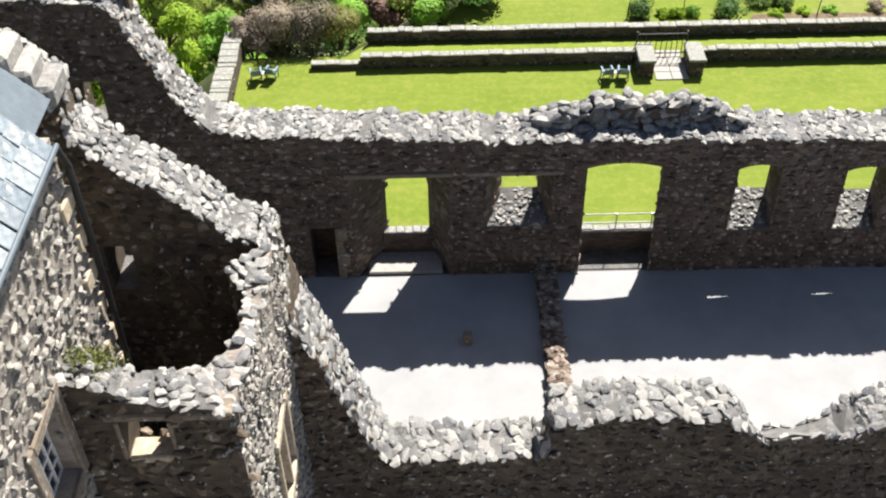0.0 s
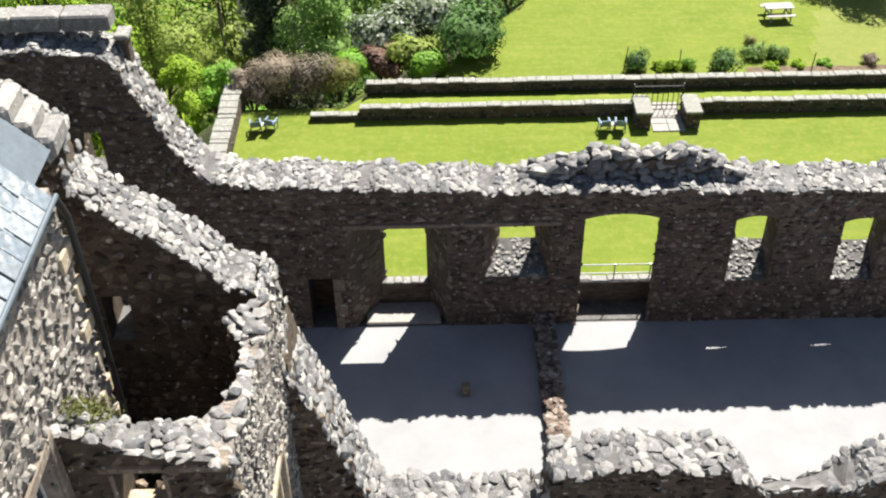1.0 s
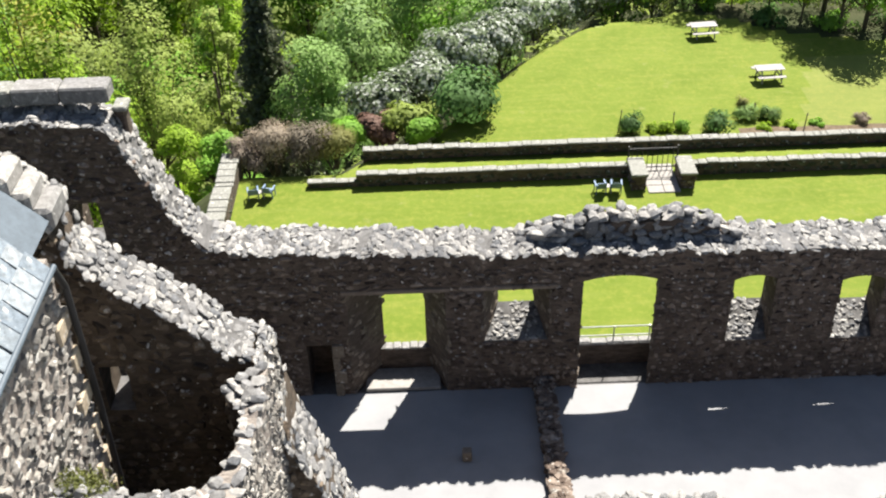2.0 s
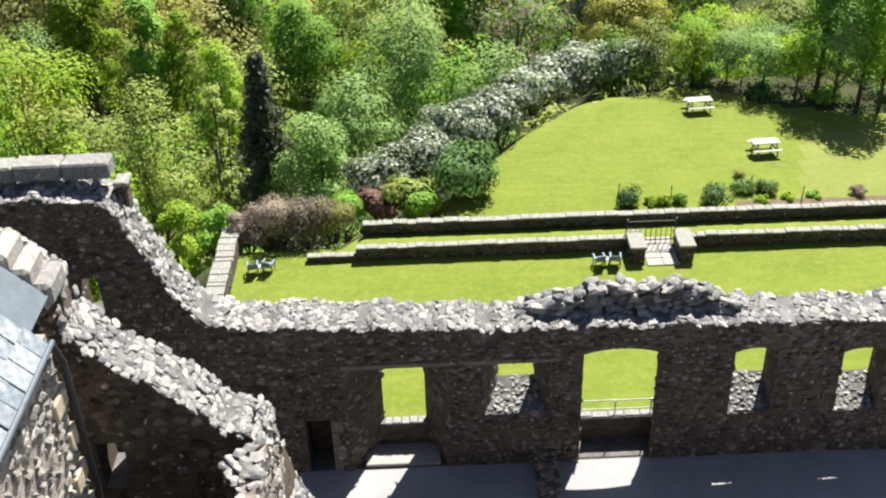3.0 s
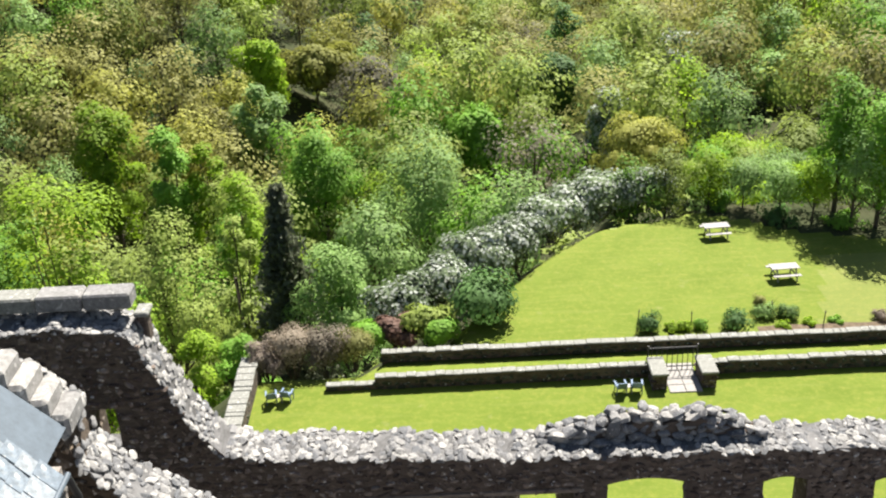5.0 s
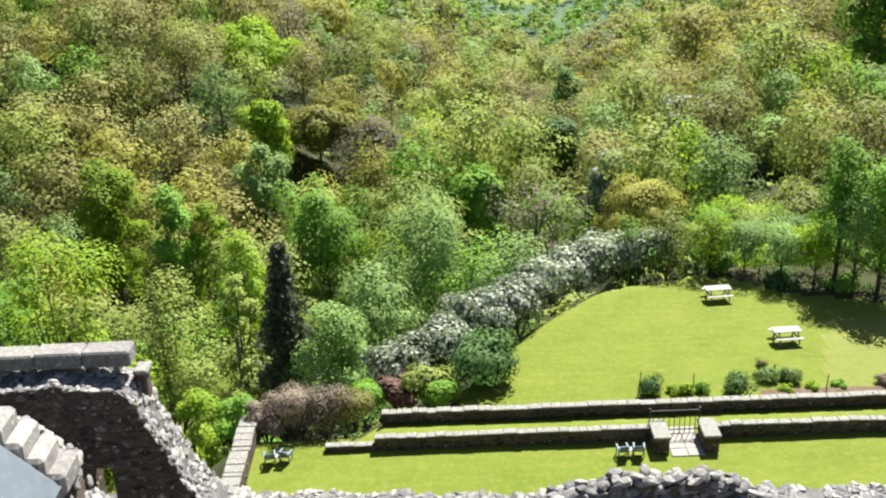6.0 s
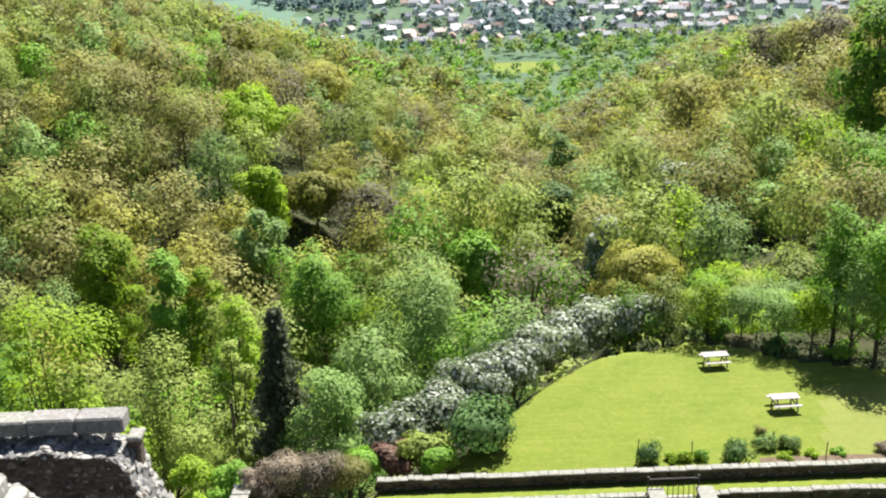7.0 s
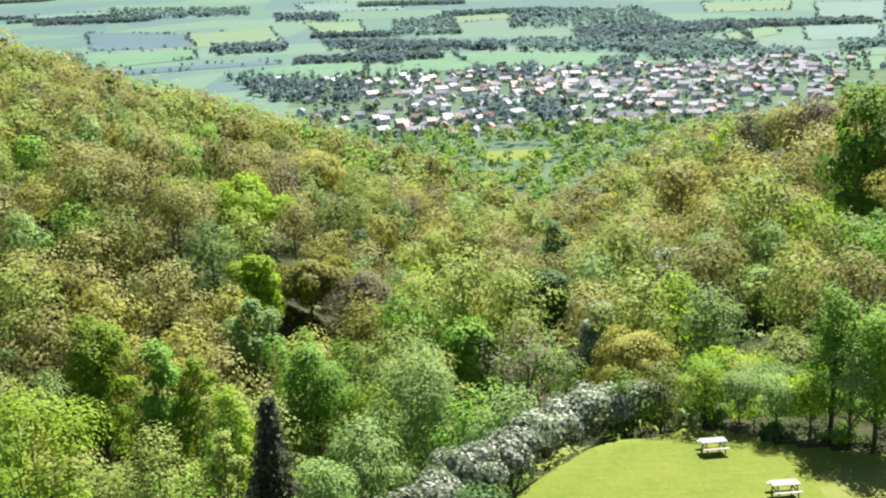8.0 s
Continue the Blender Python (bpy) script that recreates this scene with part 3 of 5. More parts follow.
def build_rail():
    rail = thing("window_rail", pose(0, 0, 0), "thin pale metal safety rail across a tall window", "rail")
    for z in (0.95, 1.28):
        part("bar", rod(bmesh.new(), (3.95, 23.9, z), (6.4, 23.9, z), 0.022), M_RAIL, rail)
    for x in (4.08, 5.15, 6.2):
        part("post", rod(bmesh.new(), (x, 23.9, 0.8), (x, 23.9, 1.3), 0.022), M_RAIL, rail)


build_rail()

NEAR_TOP = ((-9, 14.9), (-6.55, 12.85), (-6.06, 12.42), (-6.0, 11.75), (-5.0, 10.8), (-3.66, 9.6), (-3.06, 9.3), (-2.98, 7.5), (-2.15, 5.2), (-1.67, 3.75), (-1.28, 3.0), (2.08, 2.95), (2.2, 4.05), (2.6, 4.15), (4.3, 4.35), (5.9, 4.1), (6.75, 3.5), (8.3, 3.5), (8.7, 3.65), (9.3, 3.9), (11, 4.4), (13, 4.5))


def near_top(x, y=0):
    drop = lerp(x, ((6.3, 0), (6.9, 0.9), (7.9, 0.9), (8.9, 0))) * min(1, max(0, y - 14.0) / 0.45)
    return lerp(x, NEAR_TOP) + ragged(x + 5) - drop


def build_near_wall():
    root = thing("wall_north", Matrix(), "broken dark rubble wall, high at one end and low along the hall", "wall", kind="structure")
    pieces = [wall_piece(((-9, 14.0), (-5.98, 14.0)), ((-9, 14.9), (-5.98, 14.9)), -0.5, near_top),
              wall_piece(((-5.98, 14.0), (-5.5, 14.0)), ((-5.98, 14.9), (-5.75, 14.9)), -0.5, 8.3),
              wall_piece(((-5.98, 14.0), (-5.5, 14.0)), ((-5.98, 14.9), (-5.75, 14.9)), 9.35, near_top),
              wall_piece(((-5.5, 14.0), (-3.0, 14.0)), ((-5.75, 14.9), (-3.0, 14.9)), -0.5, near_top),
              wall_piece(((-3.0, 14.0), (2.1, 14.0)), ((-3.0, 14.9), (2.1, 14.9)), -0.5, near_top, 0.2),
              wall_piece(((2.1, 14.0), (13, 14.0)), ((2.1, 14.9), (13, 14.9)), -0.5, near_top),
              wall_piece(((-3.0, 14.9), (-1.3, 14.9)), ((-3.0, 15.35), (-1.3, 15.1)), -0.5, near_top, 0.2)]
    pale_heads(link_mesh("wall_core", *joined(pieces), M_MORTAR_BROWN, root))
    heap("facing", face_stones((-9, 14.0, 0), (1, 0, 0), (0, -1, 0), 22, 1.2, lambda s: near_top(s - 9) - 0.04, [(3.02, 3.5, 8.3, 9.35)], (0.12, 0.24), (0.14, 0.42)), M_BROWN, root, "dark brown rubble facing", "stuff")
    # pale stone on this end puts the sunlight into its colour
    heap("gable_end_facing", face_stones((-3.0, 14.0, 0), (0, 1, 0), (1, 0, 0), 0.9, 7.2, lambda s: 9.35), M_PALE_RUBBLE, root, "", "stuff")
    spots = top_stones(lambda s, v: (s - 7.2, 13.98 + v * 0.95, near_top(s - 7.2)), 4.15, 0.95, (0.14, 0.3))
    spots += top_stones(lambda s, v: (s - 3.05, 13.98 + v * 0.95, near_top(s - 3.05, 13.98 + v * 0.95)), 15, 0.95, (0.2, 0.46))
    spots += top_stones(lambda s, v: (s - 3.0, 14.95 + v * (0.4 - 0.14 * s), near_top(s - 3.0)), 1.7, 0.35, (0.18, 0.34))
    global NEAR_LOOSE
    NEAR_LOOSE = (root, spots)


build_near_wall()


def build_cross_wall():
    root = thing("wall_between", Matrix(), "low ruined partition wall of rubble dividing the hall", "wall", kind="structure")

    def top(x, y):
        return lerp(y, ((14.9, 2.9), (15.5, 2.2), (16.4, 1.0), (17.5, 0.4), (21, 0.28), (22.8, 0.5)))

    link_mesh("wall_core", *wall_piece(((2.76, 14.9), (2.76, 22.78)), ((3.22, 14.9), (3.22, 22.78)), -0.3, lambda x, y: top(x, y) - 0.05), M_MORTAR_PALE, root)
    stones = top_stones(lambda s, v: (2.8 + v * 0.38, 14.9 + s, top(0, 14.9 + s)), 7.8, 0.4, (0.16, 0.3))
    heap("wall_head_rubble", [s for s in stones if s[0][1] < 17.6], M_TOPSTONE, root, "", "stuff", ROUND)
    # farther head stones in dark rubble: the hall's shadow is in their colour
    heap("low_wall_rubble", [s for s in stones if s[0][1] >= 17.6], M_RUBBLE, root, "", "stuff", ROUND)
    heap("facing", face_stones((2.72, 22.75, 0), (0, -1, 0), (-1, 0, 0), 7.8, 0, lambda s: top(0, 22.75 - s)), M_RUBBLE, root, "", "stuff")


build_cross_wall()


def build_floor():
    vs, fs = wall_piece(((-6, 14.9), (15, 14.9)), ((-6, 22.82), (15, 22.82)), -0.2, lambda x, y: 0.0, 0.5)
    tagged(link_mesh("floor", vs, fs, M_GRAVEL), "pale fine gravel floor of the open hall", "floor", kind="structure")
    post = tagged(part("stone_stump", boxed(0.5, 0.76, 19.98, 20.24, 0, 0.34, bevel=0.03), M_DRESSED, None), "small squared stone stump on the gravel", "stone")


build_floor()

# ---- stair turret and the roofed range beside it ----
XW = -5.55


WELL = (-4.62, 12.1)
X_FRONT, X_BACK = -3.12, -2.98


def east_x(y):
    return X_FRONT + (X_BACK - X_FRONT) * (y - 10) / 4


def rim_top(x, y=10.0):
    front = lerp(x, ((XW, 10.4), (-4.46, 9.95), (-3.5, 9.68), (-3.0, 9.62)))
    back = lerp(y, ((10, 9.62), (12, 9.5), (14, 9.4)))
    k = min(1.0, max(0.0, (y - 10.3) / 1.5))
    return front * (1 - k) + back * k + ragged(x * 1.5 + y)


def well_edge(a):
    """Inner face of the rounded well at the angle a."""
    c, q = math.cos(a), math.sin(a)
    return WELL[0] + 1.36 * math.copysign(abs(c) ** 0.84, c), WELL[1] + 1.47 * math.copysign(abs(q) ** 0.84, q)


def outer_edge(a):
    """Outer face in the direction of the angle a: the flat front, the flat side or the hall wall behind."""
    c, q = math.cos(a), math.sin(a)
    r = 99.0
    if q < -0.01:
        r = min(r, (10.0 - WELL[1]) / q)
    if q > 0.01:
        r = min(r, (13.99 - WELL[1]) / q)
    if c > 0.01:
        for _ in range(3):
            x = east_x(WELL[1] + min(r, 4) * q)
            r = min(r, (x - WELL[0]) / c)
    if c < -0.01:
        r = min(r, (XW - WELL[0]) / c)
    return WELL[0] + r * c, WELL[1] + r * q


A_FIRST, A_LAST = radians(-128), radians(50)


def build_turret():
    root = thing("stair_turret", Matrix(), "roofless rubble stair turret with a round well and jagged wall head", "turret")
    w = (-4.86, -4.14, 8.58, 9.5)
    h = (11.75, 12.95, 4.5, 6.4)
    corner = [math.atan2(10.0 - WELL[1], x - WELL[0]) for x in (w[0], w[1], X_FRONT)]
    corner += [math.atan2(y - WELL[1], east_x(y) - WELL[0]) for y in (h[0], h[1], 13.99)]
    angles = sorted(list(np.linspace(A_FIRST, A_LAST, 52)) + corner)

    def ring(a0, a1, zb, zt):
        return wall_piece((well_edge(a0), well_edge(a1)), (outer_edge(a0), outer_edge(a1)), zb, zt, 9.0)

    front, side = [], []
    for a0, a1 in zip(angles, angles[1:]):
        if a1 - a0 < 1e-6:
            continue
        m = (a0 + a1) / 2
        if corner[0] < m < corner[1]:
            front += [ring(a0, a1, 0, w[2] - 0.7), ring(a0, a1, w[3], rim_top)]
        elif corner[3] < m < corner[4]:
            side += [ring(a0, a1, 0, h[2]), ring(a0, a1, h[3], rim_top)]
        else:
            (front if m < corner[2] else side).append(ring(a0, a1, 0, rim_top))
    front.append(wall_piece(((w[0], 10.0), (w[1], 10.0)), ((w[0], 10.36), (w[1], 10.36)), w[2] - 0.72, w[2] - 0.08))
    # dark front, pale side: shade and sun are put into the wall colours
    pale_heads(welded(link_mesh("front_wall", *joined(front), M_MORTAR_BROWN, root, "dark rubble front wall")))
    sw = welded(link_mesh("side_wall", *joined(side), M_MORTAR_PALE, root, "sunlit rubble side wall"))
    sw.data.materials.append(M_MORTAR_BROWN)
    # faces inside the well take the dark mortar as painted shade
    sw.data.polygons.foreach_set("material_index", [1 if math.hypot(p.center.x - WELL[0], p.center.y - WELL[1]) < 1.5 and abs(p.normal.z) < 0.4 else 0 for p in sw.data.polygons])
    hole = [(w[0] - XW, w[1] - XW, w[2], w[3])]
    heap("front_facing", face_stones((XW, 10, 0), (1, 0, 0), (0, -1, 0), X_FRONT - XW, 5, lambda s: rim_top(s + XW) - 0.02, hole, (0.12, 0.24), (0.15, 0.4)), M_BROWN, root, "rubble facing coloured dark for the shaded front", "stuff")
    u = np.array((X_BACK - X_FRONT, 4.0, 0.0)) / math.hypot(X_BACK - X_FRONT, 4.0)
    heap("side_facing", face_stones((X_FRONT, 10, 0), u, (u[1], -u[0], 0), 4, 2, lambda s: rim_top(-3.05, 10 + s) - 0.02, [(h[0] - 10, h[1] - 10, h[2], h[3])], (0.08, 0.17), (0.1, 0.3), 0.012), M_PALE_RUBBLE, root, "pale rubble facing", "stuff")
    # rubble lining of the well, laid flat and then rolled round it
    inner = []
    for p, size, rot in face_stones((0, 0, 0), (1, 0, 0), (0, -1, 0), 4.4, 3.6, lambda s: 9.3):
        a = A_LAST - p[0] / 4.4 * (A_LAST - A_FIRST)
        if corner[0] < a < corner[1] and w[2] - 0.1 < p[2] < w[3] + 0.1 or corner[3] < a < corner[4] and h[2] < p[2] < h[3]:
            continue
        x, y = well_edge(a)
        out = np.array((x - WELL[0], y - WELL[1])) / math.hypot(x - WELL[0], y - WELL[1])
        turn_to = math.atan2(out[1], out[0]) - math.pi / 2
        inner.append((np.array((x + out[0] * p[1], y + out[1] * p[1], p[2])), size, turn(0, 0, turn_to) @ rot))
    # brown stones carry the well's shade in their colour
    heap("well_lining", inner, M_BROWN, root, "rubble lining of the round well, coloured dark for shade", "stuff")
    # tall narrow side window with a dressed surround
    xs = east_x((h[0] + h[1]) / 2)
    for z in (h[2] - 0.12, h[3]):
        part("dressed_stone", boxed(xs - 0.12, xs + 0.06, h[0] - 0.12, h[1] + 0.12, z, z + 0.2, bevel=0.02), M_BUFF, root)
    for y in (h[0] - 0.14, h[1], (h[0] + h[1]) / 2 - 0.05):
        part("dressed_stone", boxed(xs - 0.12, xs + 0.05, y, y + 0.12, h[2] + 0.08, h[3], bevel=0.02), M_BUFF, root)
    part("sill", boxed(w[0] + 0.01, w[1] - 0.01, 9.97, 10.38, w[2] - 0.1, w[2] + 0.06, bevel=0.03), M_BUFF, root, "sunlit buff sandstone sill")
    part("lintel", boxed(w[0] - 0.2, X_FRONT - 0.03, 9.97, 10.3, w[3] - 0.02, w[3] + 0.14, bevel=0.03), M_DRESSED, root, "worn slab over the window")
    for a, b in ((w[0] - 0.07, w[0]), (w[1], w[1] + 0.07)):
        part("jamb", boxed(a, b, 9.96, 10.3, w[2], w[3] - 0.03, bevel=0.02), M_DRESSED, root)
    part("inner_floor", boxed(XW - 0.4, -3.3, 10.75, 13.98, 3.2, 3.5), M_GRAVEL, root)
    # wall head
    spots = []
    a = A_FIRST
    while a < A_LAST:
        p0, p1 = np.array(well_edge(a)), np.array(outer_edge(a))
        q0 = np.array(well_edge(a + 0.05))
        width = float(np.linalg.norm(p1 - p0))
        row = rng.uniform(0.15, 0.3)
        v = rng.uniform(-0.1, 0.0)
        while v < width - 0.06:
            d = rng.uniform(0.14, 0.3)
            k = min(1.0, (v + d / 2) / width)
            x, y = p0 + (p1 - p0) * k
            r = math.hypot(x - WELL[0], y - WELL[1]) / 1.42
            spots.append(bedded(np.array((x, y, rim_top(x, y))), np.array((*(q0 - p0), 0)), np.array((*(p1 - p0), 0)), (row * min(r, 1.12) * rng.uniform(0.9, 1.2), d * 1.12, min(row, d) * rng.uniform(0.4, 0.7)), 0.0))
            v += d * 0.8
        a += row * 0.74 / 1.42
    heap("wall_head_rubble", spots, M_TOPSTONE, root, "pale stones bedded along the wall head", "stuff", ROUND)
    # moss on the wall head
    vs, fs = [], []
    for _ in range(900):
        p = np.array((rng.normal(-5.2, 0.17), rng.normal(10.62, 0.2), 0.0))
        p[2] = rim_top(p[0], p[1]) + 0.07 + 0.06 * rng.uniform()
        d = rng.normal(size=(3, 3)) * 0.022
        k = len(vs)
        vs += [p + d[0], p + d[1], p + d[2]]
        fs.append((k, k + 1, k + 2))
    tagged(link_mesh("moss_tuft", vs, fs, M_MOSS, root, "yellow-green moss tuft"), kind="stuff")


build_turret()


def build_range():
    root = thing("roofed_range", Matrix(), "sunlit rubble building with a pale slate roof and stone-framed window", "building")
    w = (8.75, 9.75, 8.7, 10.3)
    ye = 12.35
    def piece(y0, y1, z0, z1):
        return wall_piece(((XW, y0), (XW, y1)), ((XW - 0.7, y0), (XW - 0.7, y1)), z0, z1)
    link_mesh("wall", *joined([piece(2, w[0], 0, 12.95), piece(w[1], ye, 0, 12.95), piece(w[0], w[1], 0, w[2]), piece(w[0], w[1], w[3], 12.95),
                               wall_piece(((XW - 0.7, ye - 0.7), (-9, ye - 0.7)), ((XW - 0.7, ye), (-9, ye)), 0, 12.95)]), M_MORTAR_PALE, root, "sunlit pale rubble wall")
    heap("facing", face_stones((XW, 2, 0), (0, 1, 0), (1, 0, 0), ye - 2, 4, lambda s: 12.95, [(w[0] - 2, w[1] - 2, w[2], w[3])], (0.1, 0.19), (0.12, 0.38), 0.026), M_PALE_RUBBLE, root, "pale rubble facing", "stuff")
    for k in range(10):
        z = 5.2 + k * 0.72
        part("quoin", boxed(XW - 0.3, XW + 0.07, ye - (0.5 if k % 2 else 0.3), ye + 0.05, z, z + 0.34, bevel=0.03), M_BUFF, root)
    win = part("window", boxed(XW - 0.32, XW - 0.28, w[0], w[1], w[2], w[3]), M_GLASS, root, "dark small-paned window with white bars")
    for y in np.linspace(w[0], w[1], 5):
        part("glazing_bar", boxed(XW - 0.28, XW - 0.24, y - 0.018, y + 0.018, w[2], w[3]), M_WHITEPAINT, win)
    for z in np.linspace(w[2], w[3], 6):
        part("glazing_bar", boxed(XW - 0.277, XW - 0.243, w[0], w[1], z - 0.018, z + 0.018), M_WHITEPAINT, win)
    for a in ((w[0] - 0.22, w[0], w[2] - 0.2, w[3] + 0.22), (w[1], w[1] + 0.22, w[2] - 0.2, w[3] + 0.22), (w[0], w[1], w[3], w[3] + 0.22), (w[0], w[1], w[2] - 0.2, w[2])):
        part("window_stone", boxed(XW - 0.26, XW + 0.07, a[0] + 0.003, a[1] - 0.003, a[2] + 0.003, a[3] - 0.003, bevel=0.02), M_DRESSED, root)
    # roof
    m = pose(XW + 0.12, 0, 13.0, 0, 45, 0)
    roof = thing("roof", m, "", "")
    roof.parent = root
    bm = boxed(-5.0, 0.02, 3.0, 12.1, -0.14, -0.03)
    part("roof_deck", bm, M_LEAD, roof)
    for key in ("label", "category"):
        if key in roof:
            del roof[key]
    cache = {}
    for r in range(16):
        off = rng.uniform(0, 0.2)
        for c in range(14):
            wdt = 0.36
            y0 = 12.1 - (c + 1) * wdt - off * (r % 2)
            if y0 < 7.2:
                continue
            k = int(rng.integers(4))
            if k not in cache:
                bm = boxed(-0.42, 0.0, 0.006, wdt - 0.006 - 0.01 * k, 0.0, 0.022, bevel=0.006)
                me = bpy.data.meshes.new("slate")
                bm.to_mesh(me)
                bm.free()
                me.materials.append(M_SLATE)
                cache[k] = me
            s = new("slate", cache[k])
            s.parent = roof
            s.matrix_basis = pose(0.03 - r * 0.26, y0, -0.024 + rng.uniform(0, 0.006), rng.uniform(-0.4, 0.4), 3.5, rng.uniform(-0.8, 0.8))
    part("gutter", rod(bmesh.new(), (XW + 0.16, 3, 12.96), (XW + 0.16, 12.15, 12.96), 0.042, 10), M_LEAD, root, "pale blue-grey gutter")
    bm = bmesh.new()
    pts = [(XW + 0.16, 12.1, 12.95), (XW + 0.12, 12.4, 12.4), (XW + 0.12, 12.4, 9.9), (XW + 0.15, 12.3, 9.5), (XW + 0.15, 12.2, 6.5), (XW + 0.15, 12.2, 3.5)]
    for a, b in zip(pts, pts[1:]):
        rod(bm, a, b, 0.055, 10)
    part("drainpipe", bm, M_IRON, root, "black iron drainpipe")
    # crow-stepped gable head beyond the slates, and the lead gutter against it
    for k in range(9):
        x = -5.99 - k * 0.28
        part("crow_step", boxed(x - 0.32, x, 13.92 + 0.01 * k, 14.72 + 0.03 * (k % 3), 12.3 + k * 0.28, 12.72 + k * 0.28, bevel=0.07), M_BLOCK, root, "stepped gable stone" if k == 0 else "")
    # slab whose dark blue stands for the shadow between slates and gable
    bm = boxed(-5.0, -0.1, 12.1, 13.9, -0.95, -0.75)
    part("flashing", bm, M_LEAD, roof)


build_range()

# ---- garden terraces ----


def garden_wall(name, x0, x1, y0, y1, ztop, zfoot, label, stones=0.55):
    root = thing(name, Matrix(), label, "garden wall", kind="structure")
    part("wall_core", boxed(x0, x1, y0 + 0.04, y1 - 0.04, zfoot, ztop - 0.1), M_MORTAR, root)
    along_x = (x1 - x0) > (y1 - y0)
    if along_x:
        sp = face_stones((x0, y0 + 0.04, -3), (1, 0, 0), (0, -1, 0), x1 - x0, 0, lambda s: ztop + 2.9, (), (0.14, 0.26), (0.2, 0.55), 0.03)
    else:
        sp = face_stones((x1 - 0.04, y0, -3), (0, 1, 0), (1, 0, 0), y1 - y0, 0, lambda s: ztop + 2.9, (), (0.14, 0.26), (0.2, 0.55), 0.03)
    # facing stones coloured dark for the shaded wall faces
    heap("facing", sp, M_SHADE_FACE, root, "", "stuff")
    a, end = (x0, x1) if along_x else (y0, y1)
    while a < end - 0.1:
        w = min(rng.uniform(0.25, 0.7) * stones / 0.55, end - a)
        dz = rng.uniform(-0.03, 0.02)
        j = rng.uniform(-0.03, 0.03)
        if along_x:
            b = boxed(a + 0.003, a + w - 0.003, y0 - 0.02 + j, y1 + 0.02 + j, ztop - 0.07, ztop + dz, bevel=0.03)
        else:
            b = boxed(x0 - 0.04 + j, x1 + 0.04 + j, a + 0.01, a + w - 0.01, ztop - 0.1, ztop + dz, bevel=0.03)
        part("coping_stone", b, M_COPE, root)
        a += w


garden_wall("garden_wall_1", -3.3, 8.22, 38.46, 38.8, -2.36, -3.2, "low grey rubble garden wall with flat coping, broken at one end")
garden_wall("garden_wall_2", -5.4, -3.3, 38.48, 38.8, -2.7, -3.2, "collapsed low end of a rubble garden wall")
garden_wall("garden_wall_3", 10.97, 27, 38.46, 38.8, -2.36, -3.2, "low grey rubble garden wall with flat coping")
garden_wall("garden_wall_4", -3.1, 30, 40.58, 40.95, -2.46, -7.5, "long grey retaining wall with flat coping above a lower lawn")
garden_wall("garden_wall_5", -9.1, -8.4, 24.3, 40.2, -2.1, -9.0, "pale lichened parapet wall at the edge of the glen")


def build_gate():
    for x0, x1, lab in ((8.25, 8.9, "square rubble gate pier with a flat cap"), (10.3, 10.95, "square rubble gate pier with a flat cap")):
        p = thing("gate_pier", pose(x0, 37.45, -3), lab, "gate pier", "gate piers")
        part("shaft", boxed(0.04, x1 - x0 - 0.04, 0.04, 1.36, -0.1, 0.68), M_MORTAR, p)
        heap("facing", face_stones((0.04, 0.04, 0), (1, 0, 0), (0, -1, 0), 0.57, 0, lambda s: 0.68, (), proud=0.03) + face_stones((0.04, 1.36, 0), (0, -1, 0), (-1, 0, 0), 1.3, 0, lambda s: 0.68, (), proud=0.03), M_RUBBLE, p, "", "stuff")
        part("cap", boxed(-0.03, x1 - x0 + 0.03, -0.03, 1.42, 0.66, 0.78, bevel=0.03), M_COPE, p)
    gate = thing("iron_gate", pose(8.32, 38.95, -3), "black wrought-iron railed gate between two piers", "gate")
    for z in (0.2, 1.12):
        part("rail", rod(bmesh.new(), (0, 0, z), (2.1, 0, z), 0.028), M_IRON, gate)
    for k in range(9):
        x = 0.16 + k * 0.22
        part("bar", rod(bmesh.new(), (x, 0, 0.02), (x, 0, 1.12), 0.018), M_IRON, gate)
    for x in (0, 2.1):
        part("post", rod(bmesh.new(), (x, 0, 0), (x, 0, 1.25), 0.035), M_IRON, gate)
    pv = thing("paving", Matrix(), "pale worn paving slabs leading to the gate", "paving", kind="structure")
    for j in range(4):
        for i in range(2):
            part("slab", boxed(8.95 + i * 0.68, 9.61 + i * 0.68, 37.2 + j * 0.56, 37.74 + j * 0.56, -3.05, -2.955 + 0.008 * ((i + j) % 2), bevel=0.01), M_PAVING, pv)


build_gate()


def garden_chair(m):
    c = thing("garden_chair", m, "weathered slatted wooden garden chair on the lawn", "chair", "garden chairs")
    for k in range(5):
        part("seat_slat", boxed(-0.28, 0.28, -0.22 + k * 0.1, -0.13 + k * 0.1, 0.38, 0.41, bevel=0.005), M_PAINTWOOD, c)
    for k in range(5):
        x = -0.27 + k * 0.108
        b = boxed(x, x + 0.104, -0.012, 0.012, 0, 0.56, bevel=0.004)
        bmesh.ops.transform(b, matrix=pose(0, -0.24, 0.36, 24, 0, 0), verts=b.verts)
        part("back_slat", b, M_PAINTWOOD, c)
    for x in (-0.31, 0.27):
        for y in (-0.24, 0.24):
            part("leg", boxed(x, x + 0.05, y - 0.03, y + 0.03, 0, 0.6 if y > 0 else 0.66), M_PAINTWOOD, c)
        part("armrest", boxed(x - 0.03, x + 0.07, -0.28, 0.32, 0.6, 0.63, bevel=0.006), M_PAINTWOOD, c)
    return c


chair = garden_chair(pose(6.93, 37.45, -3, 0, 0, 6))
